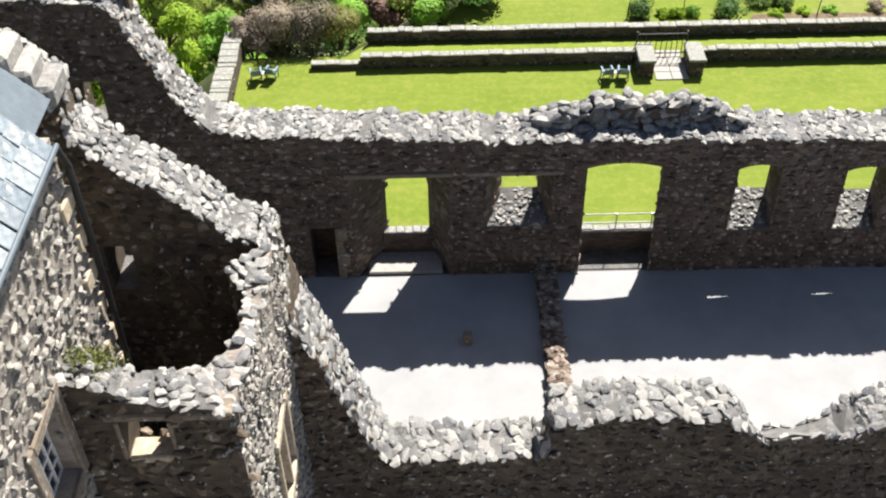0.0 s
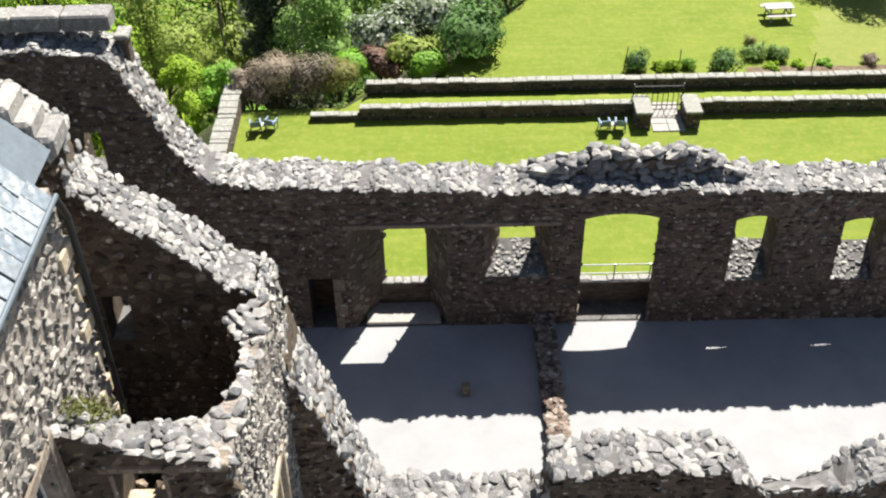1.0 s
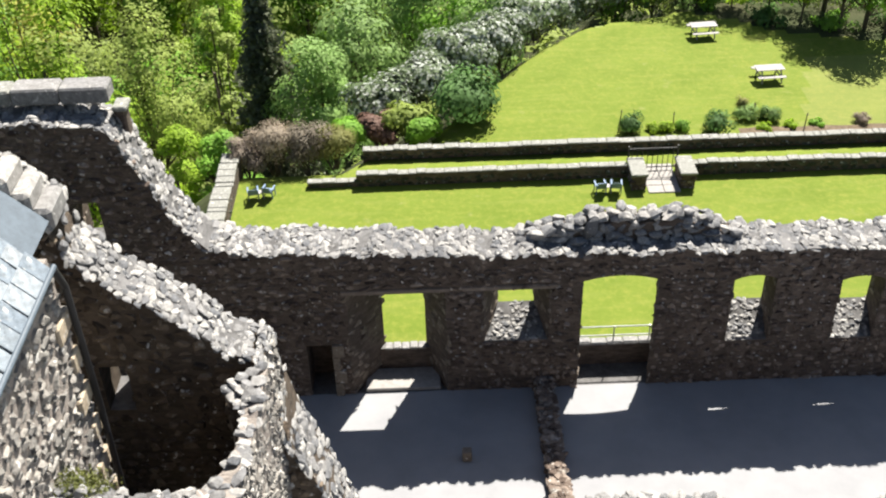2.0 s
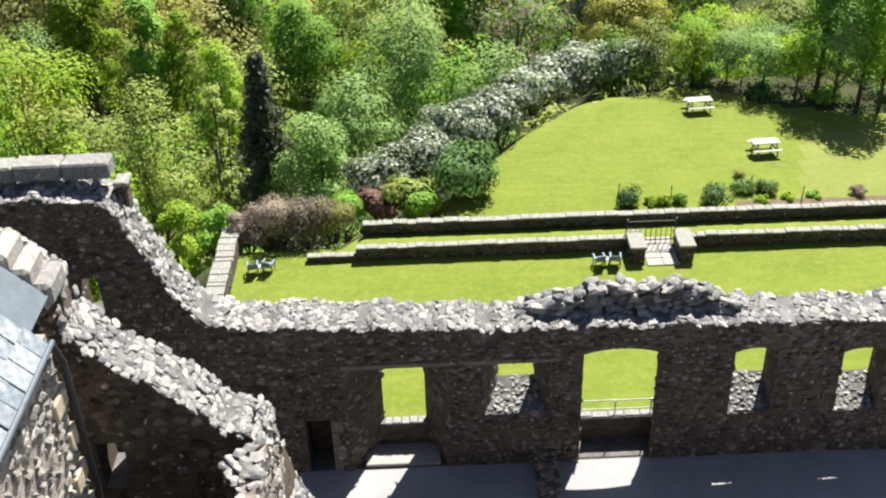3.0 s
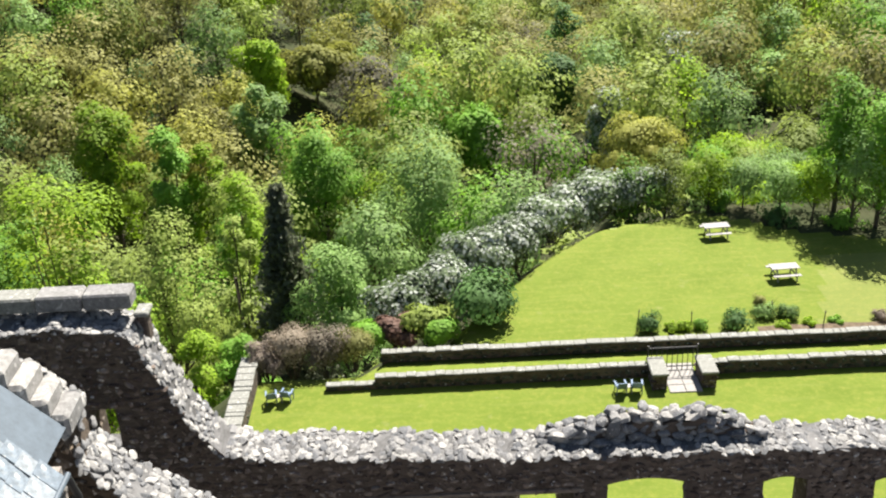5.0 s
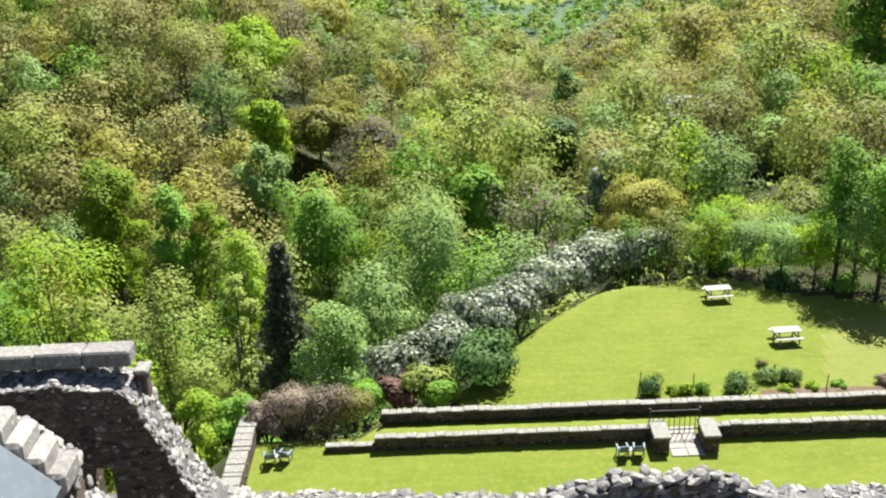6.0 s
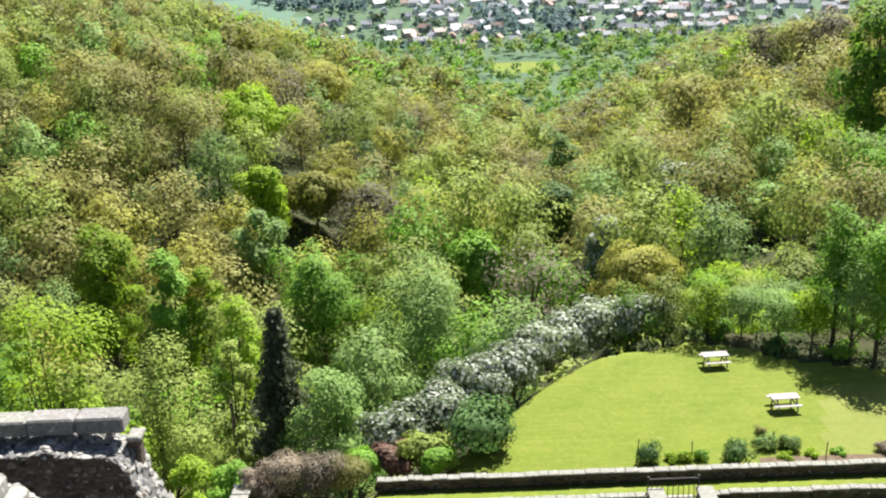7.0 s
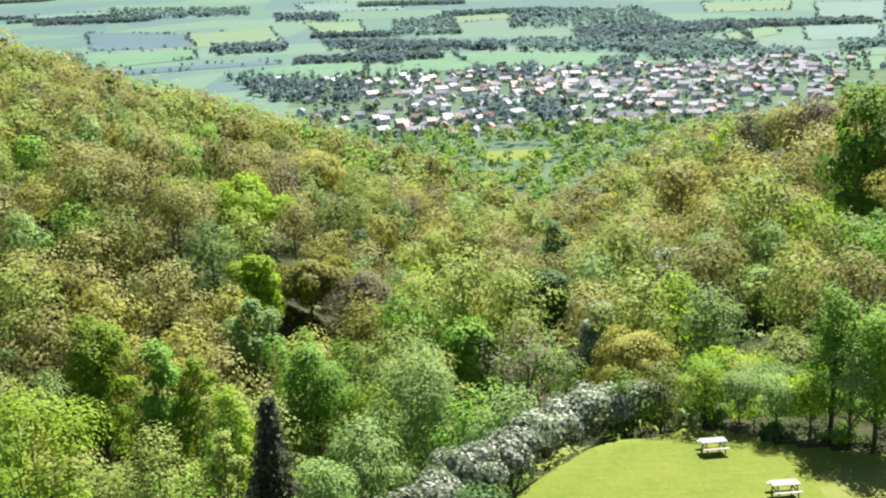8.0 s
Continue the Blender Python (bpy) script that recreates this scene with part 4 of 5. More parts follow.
chair.scale = (0.72, 0.72, 0.72)
for x, y, r in ((7.6, 37.45, -8), (-7.62, 37.9, 10), (-6.98, 38.0, -14)):
    copy_thing(chair, pose(x, y, -3, 0, 0, r))


def side_table(m):
    c = thing("side_table", m, "small pale wooden table between two garden chairs", "table", "side tables")
    part("tabletop", boxed(-0.2, 0.2, -0.2, 0.2, 0.4, 0.44, bevel=0.01), M_TIMBER, c)
    for x in (-0.17, 0.13):
        for y in (-0.17, 0.13):
            part("leg", boxed(x, x + 0.04, y, y + 0.04, 0, 0.4), M_TIMBER, c)
    return c


tab = side_table(pose(7.26, 37.45, -3))
tab.scale = (0.7, 0.7, 0.7)
copy_thing(tab, pose(-7.3, 37.9, -3, 0, 0, 5))


def picnic_table(m):
    c = thing("picnic_table", m, "grey weathered wooden picnic table with fixed benches", "picnic table", "picnic tables")
    for k in range(5):
        part("top_board", boxed(-0.9, 0.9, -0.38 + k * 0.153, -0.24 + k * 0.153, 0.72, 0.76, bevel=0.006), M_TIMBER, c)
    for s in (-1, 1):
        for k in range(2):
            y = s * (0.62 + 0.14 * k)
            part("bench_board", boxed(-0.9, 0.9, y - 0.065, y + 0.065, 0.42, 0.46, bevel=0.006), M_TIMBER, c)
    for x in (-0.62, 0.62):
        part("bench_beam", boxed(x - 0.03, x + 0.03, -0.8, 0.8, 0.34, 0.42), M_TIMBER, c)
        part("top_beam", boxed(x - 0.03, x + 0.03, -0.36, 0.36, 0.64, 0.72), M_TIMBER, c)
        for s in (-1, 1):
            b = boxed(-0.035, 0.035, -0.045, 0.045, -0.43, 0.4)
            bmesh.ops.transform(b, matrix=pose(x + 0.07, s * 0.42, 0.385, s * 28, 0, 0), verts=b.verts)
            part("leg", b, M_TIMBER, c)
    return c


pt = picnic_table(pose(16.15, 58.2, -6, 0, 0, 4))
pt.scale = (0.86, 0.9, 0.95)
copy_thing(pt, pose(18.5, 52.5, -6, 0, 0, 3))


def garden_stake(x, y, h):
    c = thing("garden_stake", pose(x, y, -6, 0, rng.uniform(-4, 4), 0), "thin dark wooden stake in the flower border", "stake", "border stakes")
    part("stake", rod(bmesh.new(), (0, 0, -0.2), (0, 0, h), 0.035, 6, 0.02), M_BARK, c)
    part("tie", rod(bmesh.new(), (0, 0, h - 0.16), (0, 0, h - 0.12), 0.045, 6), M_IRON, c)


for x, y, h in ((9.5, 47.4, 1.3), (12.3, 47.5, 1.0), (19.0, 47.3, 0.8), (16.6, 48.4, 0.9)):
    garden_stake(x, y, h)


def build_bed():
    vs, fs = wall_piece(((15.6, 46.4), (26, 46.2)), ((15.6, 47.3), (26, 47.2)), -6.2, lambda x, y: -5.96 + 0.03 * math.sin(x * 2.3), 0.5)
    tagged(link_mesh("flower_bed", vs, fs, M_SOIL), "brown soil border planted along the retaining wall", "flower bed", kind="structure")


build_bed()
# name, x, y, height of the top, radius, leaf, sprays, spray size, label
TREE_TOPS = [
    ("beech_tree", -32.8, 190, -11.2, 7.8, "lime", 7500, 0.34, "beech in bright lime-green leaf, rounder than its neighbours", {'h0': 0.12, 'k': 20}),
    ("ash_tree", -37.2, 112, -12.5, 4.4, "lime", 6084, 0.23, "green tree with layered foliage above the glen", {'h0': 0.15, 'k': 18}),
    ("ash_tree", -28.8, 106, -13.2, 3.5, "green", 4356, 0.22, "deep green broad-leaved tree", {'h0': 0.15, 'k': 16}),
    ("beech_tree", -25.4, 108, -15.5, 2.9, "lime", 2916, 0.22, "small bright green tree on the slope", {'h0': 0.15}),
    ("willow_tree", -1.3, 84, -7.0, 4.9, "grey", 11000, 0.133, "grey-green drooping willow above the burn", {'shape': 'egg', 'h0': 0.1, 'droop': 1.2, 'k': 20}),
    ("sycamore_tree", -11.4, 92, -9.4, 4.1, "green", 11000, 0.147, "leafy green sycamore near the burn", {'h0': 0.2}),
    ("oak_tree", -24.6, 240, -15.1, 8.1, "gold", 5184, 0.34, "tall golden oak on the slope", {'h0': 0.4}),
    ("beech_tree", -25.3, 150, -15.1, 4.3, "lime", 3600, 0.3, "fresh green tree on the slope", {'h0': 0.2}),
    ("birch_tree", -22.7, 128, -15.4, 4.1, "grey", 4356, 0.26, "dark grey-green tree over the burn", {'shape': 'egg'}),
    ("oak_tree", -18.8, 160, -19.3, 6.4, "gold", 7056, 0.32, "spreading oak in golden leaf", {'h0': 0.3}),
    ("bare_tree", -10.0, 150, -18.3, 6.0, "twig", 1764, 0.3, "almost bare tree with dark limbs", {'h0': 0.4, 'k': 24}),
    ("ash_tree", -17.0, 82, -9.1, 2.7, "lime", 6050, 0.134, "yellow-green young tree near the burn", {'h0': 0.15}),
    ("willow_tree", -19.5, 66, -5.6, 4.1, "olive", 11000, 0.111, "broad olive-green willow below the wall", {'shape': 'egg', 'h0': 0.08, 'droop': 1.0, 'k': 22}),
    ("willow_tree", -13.6, 63, -4.5, 2.1, "olive", 6050, 0.105, "slender olive-green willow beside the spruce", {'shape': 'egg', 'h0': 0.06, 'droop': 1.0, 'k': 16}),
    ("maple_tree", -21.1, 52, 3.3, 4.4, "lime", 11000, 0.125, "yellow-green maple with large bright leaves", {'h0': 0.12, 'k': 24}),
    ("willow_tree", -7.0, 60, -6.2, 3.1, "grey", 11000, 0.1, "grey-green sallow beside the spruce", {'shape': 'egg', 'h0': 0.05, 'k': 18}),
    ("elder_tree", -12.5, 45, -2.8, 1.8, "lime", 7200, 0.079, "bright lime-green bush tree", {'h0': 0.05, 'k': 14}),
    ("elder_tree", -10.6, 46, -3.9, 1.6, "green", 6050, 0.081, "dark green undergrowth tree", {'h0': 0.05, 'k': 14}),
    ("poplar_tree", 24.2, 61, 3.4, 2.6, "green", 4600, 0.103, "tall leafy tree with small pale leaves", {'shape': 'tall', 'h0': 0.05, 'k': 26}),
    ("poplar_tree", 25.9, 58.5, 2.8, 2.6, "green", 4600, 0.101, "tall leafy tree with small pale leaves", {'shape': 'tall', 'h0': 0.05, 'k': 26}),
    ("sallow_tree", 22.9, 70, -7.2, 3.7, "grey", 4620, 0.119, "light grey-green thicket tree", {'shape': 'egg', 'h0': 0.04, 'k': 20}),
    ("sallow_tree", 17.9, 70, -6.0, 3.0, "olive", 4116, 0.116, "olive-lime thicket tree by the lawn", {'shape': 'egg', 'h0': 0.04, 'k': 18}),
    ("sallow_tree", 23.0, 79, -7.1, 3.6, "lime", 4620, 0.131, "airy yellow-green sallow behind the lawn", {'shape': 'egg', 'h0': 0.04, 'k': 18}),
    ("sallow_tree", 30.6, 84, -8.1, 3.9, "olive", 4620, 0.141, "airy olive sallow behind the lawn", {'shape': 'egg', 'h0': 0.04, 'k': 18}),
    ("sycamore_tree", 56.2, 135, 7.7, 6.5, "green", 7500, 0.28, "large dark green sycamore on the brow", {'h0': 0.05, 'k': 24}),
    ("oak_tree", 52.0, 150, -9.9, 9.8, "bronze", 7500, 0.31, "broad bronze oak beside the grass", {'h0': 0.25, 'k': 26}),
    ("birch_tree", 35.4, 110, -9.6, 4.0, "grey", 5184, 0.23, "light green birch above the lawn", {'shape': 'egg', 'h0': 0.1}),
    ("oak_tree", 16.4, 84, -6.6, 4.0, "gold", 11000, 0.135, "low golden-brown oak behind the lawn", {'h0': 0.15}),
    ("cherry_tree", 16.8, 100, -9.3, 3.5, "flower", 5184, 0.2, "green tree with pale blossom", {'h0': 0.1}),
    ("holly_tree", 14.7, 130, -14.1, 4.9, "deep", 6084, 0.26, "dark evergreen in the glen bottom", {'shape': 'tall', 'h0': 0.05}),
    ("ash_tree", 23.2, 190, -21.2, 4.9, "deep", 2916, 0.34, "dark green tree in the glen", {'h0': 0.1}),
    ("bare_tree", 46.2, 190, -11.3, 6.0, "bronze", 1742, 0.34, "thin oak in bronze leaf", {'h0': 0.4, 'k': 22}),
    ("pine_tree", 70.5, 230, -8.6, 6.0, "twig", 729, 0.34, "tall bare-stemmed brown tree", {'h0': 0.45, 'k': 18}),
    ("pine_tree", 77.3, 225, -7.7, 6.6, "bronze", 1440, 0.34, "tall bare-stemmed brown tree", {'h0': 0.5, 'k': 18}),
    ("pine_tree", 81.4, 220, -4.9, 5.9, "twig", 729, 0.34, "tall bare-stemmed brown tree", {'h0': 0.5, 'k': 18}),
    ("pine_tree", -107.8, 330, 5.1, 8.6, "deep", 2916, 0.34, "dark green tree on the skyline", {'h0': 0.15, 'k': 14}),
    ("ash_tree", 4.4, 110, -13.8, 4.8, "green", 7500, 0.22, "fresh green tree in the glen", {'h0': 0.1}),
    ("birch_tree", 30.4, 130, -11.9, 4.6, "flower", 5184, 0.26, "pale grey-green tree in the glen", {'shape': 'egg', 'h0': 0.1}),
    ("thicket_tree", 12, 63.2, -2.2, 1.9, "green", 2300, 0.085, "green low tree at the far lawn edge", dict(shape="egg", h0=0.24, k=18)),
    ("thicket_tree", 14.3, 63.4, -1.8, 2.1, "olive", 2300, 0.085, "olive thicket tree at the lawn edge", dict(shape="egg", h0=0.24, k=18)),
    ("thicket_tree", 16.8, 62.6, -2.0, 1.9, "lime", 2300, 0.085, "lime-green thicket tree at the lawn edge", dict(shape="egg", h0=0.24, k=18)),
    ("thicket_tree", 18.8, 62, -2.4, 1.9, "grey", 2300, 0.085, "pale airy thicket tree at the lawn edge", dict(shape="egg", h0=0.24, k=18)),
    ("thicket_tree", 20.7, 60.6, -2.2, 1.9, "grey", 2300, 0.085, "pale airy thicket tree at the lawn edge", dict(shape="egg", h0=0.24, k=18)),
    ("thicket_tree", 22.4, 59.6, -1.8, 1.9, "lime", 2300, 0.085, "lime-green thicket tree at the lawn edge", dict(shape="egg", h0=0.24, k=18)),
    ("thicket_tree", 24.3, 58.2, 0.6, 1.9, "grey", 2300, 0.085, "pale green tree shading the lawn edge", dict(shape="egg", h0=0.24, k=18)),
    ("thicket_tree", 26.8, 57.6, 1.0, 2.0, "lime", 2300, 0.085, "lime-green tree shading the lawn edge", dict(shape="egg", h0=0.24, k=18)),
]
SPRUCE = (-10.5, 62.0, -2.6, 5.6)
SHRUBS = [
    (-2.7, 51.0, -6.6, 2.5, 2.3, "flower", 3000, 0.13, "rhododendron bank thick with pale blossom"),
    (-0.6, 52.8, -6.6, 2.5, 2.3, "flower", 3000, 0.13, "rhododendron bank thick with pale blossom"),
    (1.4, 55.3, -6.6, 3.0, 2.3, "flower", 3000, 0.13, "rhododendron bank thick with pale blossom"),
    (3.0, 56.7, -6.6, 3.0, 2.3, "flower", 3000, 0.13, "rhododendron bank thick with pale blossom"),
    (4.6, 58.0, -6.6, 3.0, 2.3, "flower", 3000, 0.13, "rhododendron bank thick with pale blossom"),
    (6.6, 60.2, -6.6, 3.0, 2.3, "flower", 3000, 0.13, "rhododendron bank thick with pale blossom"),
    (8.5, 62.2, -6.6, 3.0, 2.3, "flower", 3000, 0.13, "rhododendron bank thick with pale blossom"),
    (9.9, 63.4, -6.6, 3.0, 2.3, "flower", 3000, 0.13, "rhododendron bank thick with pale blossom"),
    (11.4, 63.6, -6.6, 3.0, 2.3, "flower", 3000, 0.13, "rhododendron bank thick with pale blossom"),
    (13.2, 64.4, -6.6, 3.0, 2.3, "flower", 3000, 0.13, "rhododendron bank thick with pale blossom"),
    (1.7, 49.5, -6.3, 3.1, 2.3, "deep", 2600, 0.12, "dark dense evergreen shrub at the lawn edge"),
    (-1.2, 48.3, -6.3, 1.9, 1.5, "olive", 2600, 0.12, "yellow-green shrub at the lawn edge"),
    (-2.8, 47.9, -6.3, 1.6, 1.2, "red", 2600, 0.12, "red-leaved shrub at the lawn edge"),
    (-0.6, 47.7, -6.3, 1.5, 1.3, "green", 2600, 0.12, "bright green shrub at the lawn edge"),
    (-4.2, 48.0, -6.3, 1.5, 1.2, "green", 2600, 0.12, "fresh green shrub behind the terrace wall"),
    (-7.0, 40.6, -3.2, 2.4, 1.5, "mauve", 5200, 0.048, "purple-brown leafless shrub beside the wall"),
    (-5.5, 40.5, -3.2, 2.3, 1.3, "mauve", 5200, 0.048, "brown twiggy shrub beside the wall"),
    (-4.4, 40.9, -3.2, 1.9, 1.1, "bronze", 5200, 0.048, "orange-brown shrub over the wall end"),
    (-8.1, 40.3, -3.2, 2.0, 1.0, "mauve", 5200, 0.048, "brown twiggy shrub beside the wall"),
    (10.1, 47.3, -6.02, 1.05, 0.75, "deep", 1500, 0.06, "clipped round evergreen bush in the border"),
    (14.4, 47.1, -6.02, 1.15, 0.9, "deep", 1500, 0.06, "clipped round evergreen bush in the border"),
    (11.3, 47.3, -6.02, 0.4, 0.5, "lime", 700, 0.05, "low yellow-green plants in the border"),
    (11.9, 47.4, -6.02, 0.55, 0.45, "lime", 800, 0.05, "upright yellow-green plants in the border"),
    (12.7, 47.4, -6.02, 0.5, 0.5, "green", 800, 0.05, "low green plants in the border"),
    (16.2, 48.3, -6.02, 0.75, 0.7, "grey", 1300, 0.05, "grey-green shrub in the border"),
    (17.4, 48.2, -6.02, 0.65, 0.7, "grey", 1300, 0.05, "grey-green shrub in the border"),
    (16.2, 49.1, -6.02, 1.0, 0.5, "bronze", 1100, 0.04, "bronze twiggy shrub in the border"),
    (16.9, 47.2, -6.02, 0.32, 0.6, "lime", 800, 0.05, "yellow-green plants in the border"),
    (18.1, 47.4, -6.02, 0.3, 0.6, "lime", 800, 0.05, "yellow-green plants in the border"),
    (19.6, 47.4, -6.02, 0.3, 0.6, "green", 700, 0.05, "low green plants in the border"),
    (21.9, 47.5, -6.02, 0.5, 0.6, "mauve", 900, 0.04, "dull mauve plants in the border"),
    (13.8, 63.6, -6.2, 1.0, 1.9, "deep", 900, 0.1, "low leafy undergrowth along the lawn edge"),
    (17.2, 62.7, -6.2, 1.0, 1.9, "green", 900, 0.1, "low leafy undergrowth along the lawn edge"),
    (20.7, 60.2, -6.2, 1.0, 1.9, "deep", 900, 0.1, "low leafy undergrowth along the lawn edge"),
    (24.1, 59.0, -6.2, 1.0, 1.9, "green", 900, 0.1, "low leafy undergrowth along the lawn edge"),
    (27.6, 58.5, -6.2, 1.0, 1.9, "deep", 900, 0.1, "low leafy undergrowth along the lawn edge"),
]
for k in range(20):
    SHRUBS.append((17.5 + 0.85 * k, 65.0 - 0.22 * k + 3.2 * (k % 3), -7.4, 2.4, 2.2, ("grey", "olive", "green", "lime")[k % 4], 1100, 0.1, "leafy thicket shrub behind the lawn"))
# ---- trees, shrubs and woods ----


def leaf_quads(lobes, n, size, droop=0.0, up=0.3, flat=0.16):
    """Leaf sprays over the lobes of a crown: verts and faces."""
    lobes = np.array(lobes, float)
    w = lobes[:, 3] ** 2
    which = rng.choice(len(lobes), n, p=w / w.sum())
    d = rng.normal(size=(n, 3))
    d[:, 2] += up
    d /= np.linalg.norm(d, axis=1)[:, None]
    inner = rng.uniform(size=n) < 0.22
    r = lobes[which, 3] * np.where(inner, rng.uniform(0.55, 0.8, n), 1.1 - 0.35 * rng.uniform(size=n) ** 1.5)
    c = lobes[which, :3] + d * r[:, None] * np.array((1, 1, 0.85))
    c[:, 2] -= droop * rng.uniform(size=n) ** 2 * r
    mid = lobes[:, :3].mean(0) if len(lobes) < 60 else c
    away = (c - mid) / (np.linalg.norm(c - mid, axis=1)[:, None] + 1e-6)
    nrm = d * 0.55 + away * 0.65 + np.array((0.08, 0.1, 0.3)) + rng.normal(size=(n, 3)) * flat
    nrm /= np.linalg.norm(nrm, axis=1)[:, None]
    a = np.cross(nrm, rng.normal(size=(n, 3)))
    a /= np.linalg.norm(a, axis=1)[:, None]
    b = np.cross(nrm, a)
    s = (size * rng.uniform(0.55, 1.3, n) * np.where(inner, 1.35, 1.0))[:, None]
    e = rng.uniform(0.55, 0.9, (n, 1))
    bend = nrm * s * rng.uniform(-0.16, 0.06, (n, 1))
    v = np.stack([c - a * s, c + b * s * e + bend, c + a * s, c - b * s * e + bend], 1).reshape(-1, 3)
    f = np.arange(4 * n).reshape(-1, 4)
    return v, f


def mesh_quads(name, v, f, material):
    me = bpy.data.meshes.new(name)
    me.vertices.add(len(v))
    me.vertices.foreach_set("co", v.astype(np.float32).ravel())
    me.loops.add(f.size)
    me.loops.foreach_set("vertex_index", f.astype(np.int32).ravel())
    me.polygons.add(len(f))
    me.polygons.foreach_set("loop_start", np.arange(0, f.size, 4, dtype=np.int32))
    me.materials.append(material)
    me.update(calc_edges=True)
    me.validate()
    return me


def crown_lobes(h0, h1, rad, k, shape="round"):
    out = []
    for i in range(k):
        t = (i + rng.uniform(0.1, 0.9)) / k
        z = h0 + (h1 - h0) * t
        if shape == "round":
            w = math.sin(math.pi * min(1, max(0.08, 0.12 + 0.86 * t))) ** 0.6
        elif shape == "tall":
            w = 0.9 - 0.55 * t
        else:
            w = math.sin(math.pi * (0.1 + 0.85 * t)) ** 0.9
        a = i * 2.4 + rng.uniform(-0.5, 0.5)
        q = rad * w * rng.uniform(0.3, 0.95)
        out.append((q * math.cos(a), q * math.sin(a), z, rad * rng.uniform(0.2, 0.46)))
    out.append((0, 0, (h0 + h1) / 2, rad * 0.55))
    return out


def limbs(h, rad, h0, lobes, girth):
    bm = bmesh.new()
    lean = rng.uniform(-0.03, 0.03, 2) * h
    top = Vector((lean[0], lean[1], h * 0.72))
    rod(bm, (0, 0, -1.5), top * 0.5, girth, 7, girth * 0.72)
    rod(bm, top * 0.5, top, girth * 0.72, 7, girth * 0.3)
    for x, y, z, r in lobes[:-1]:
        t = rng.uniform(0.3, 0.85) * min(1.0, z / (h * 0.8))
        a = top * t
        mid = Vector((x * 0.5, y * 0.5, (a.z + z) / 2 - 0.1 * r))
        g = girth * 0.42 * (1.1 - t)
        rod(bm, a, mid, g, 4, g * 0.7)
        rod(bm, mid, (x, y, z), g * 0.7, 3, g * 0.25)
        for _ in range(1):
            d = Vector(rng.normal(size=3)) * r * 0.55
            rod(bm, mid.lerp(Vector((x, y, z)), rng.uniform(0.3, 1)), Vector((x, y, z + 0.2 * r)) + d, g * 0.35, 3, g * 0.1)
    return bm


def tree(name, m, h, rad, leaf, n, size, label, category="tree", shape="round", h0=0.22, k=16, droop=0.0, group="", girth=None, up=0.3):
    root = thing(name, m, label, category, group)
    lobes = crown_lobes(h * h0 + rad * 0.25, h - rad * 0.32, rad, k, shape)
    part("trunk", limbs(h, rad, h0, lobes, girth or 0.018 * h), M_BARK, root)
    v, f = leaf_quads(lobes, n, size, droop, up)
    new("crown", mesh_quads("crown", v, f, LEAF[leaf])).parent = root
    return root


def conifer(name, m, h, rad, label):
    root = thing(name, m, label, "tree")
    bm = rod(bmesh.new(), (0, 0, -1), (0, 0, h * 0.98), 0.2, 8, 0.02)
    part("trunk", bm, M_BARK, root)
    vs, fs = [], []
    z = h * 0.03
    while z < h * 0.98:
        w = rad * (1 - z / h) ** 1.05 * rng.uniform(0.75, 1.15)
        for _ in range(13):
            a = rng.uniform(0, 6.28)
            L = w * rng.uniform(0.6, 1.15)
            for s in np.linspace(0.2, 1, 8):
                p = np.array((math.cos(a) * L * s, math.sin(a) * L * s, z - 0.45 * L * s * s))
                for _ in range(3):
                    q = p + rng.normal(size=3) * (0.07 + 0.16 * s)
                    d1, d2 = rng.normal(size=3) * 0.1, rng.normal(size=3) * 0.1
                    k = len(vs)
                    vs += [q - d1, q + d2, q + d1, q - d2 - np.array((0, 0, 0.1))]
                    fs.append((k, k + 1, k + 2, k + 3))
        z += 0.34
    new("crown", mesh_quads("crown", np.array(vs), np.array(fs), LEAF["conifer"])).parent = root


def shrub(name, m, h, rad, leaf, n, size, label, k=10, group=""):
    root = thing(name, m, label, "shrub", group)
    lobes = [(rng.uniform(-0.6, 0.6) * rad, rng.uniform(-0.6, 0.6) * rad, h * rng.uniform(0.3, 0.72), min(rad, h) * rng.uniform(0.32, 0.5)) for _ in range(k)]
    lobes.append((0, 0, h * 0.45, min(rad, h) * 0.6))
    bm = bmesh.new()
    for x, y, z, r in lobes:
        rod(bm, (x * 0.2, y * 0.2, -0.4), (x, y, z), 0.035, 5, 0.012)
        for _ in range(3):
            rod(bm, (x * 0.6, y * 0.6, z * 0.6), Vector((x, y, z)) + Vector(rng.normal(size=3)) * r * 0.6, 0.018, 4, 0.006)
    part("branchwork", bm, M_BARK, root)
    v, f = leaf_quads(lobes, n, size)
    v[:, 2] = np.maximum(v[:, 2], 0.02)
    new("foliage", mesh_quads("foliage", v, f, LEAF[leaf])).parent = root
    return root


def stand(x, y, dz=0.0, turn_deg=0.0):
    return pose(x, y, float(ground_z(x, y)) + dz, 0, 0, turn_deg)


TOPS = TREE_TOPS


def topped(name, x, y, ztop, rad, leaf, n, size, label, **kw):
    """A tree on the ground at x, y whose crown ends at the height ztop."""
    g = float(ground_z(x, y))
    return tree(name, pose(x, y, g), max(3.0, ztop - g), rad, leaf, n, size, label, **kw)


for args in TOPS:
    name, x, y, ztop, rad, leaf, n, size, label, kw = args
    topped(name, x, y, ztop, rad, leaf, n, size, label, **kw)
conifer("spruce_tree", stand(*SPRUCE[:2]), SPRUCE[2] - float(ground_z(*SPRUCE[:2])), SPRUCE[3], "tall narrow dark green spruce standing apart")

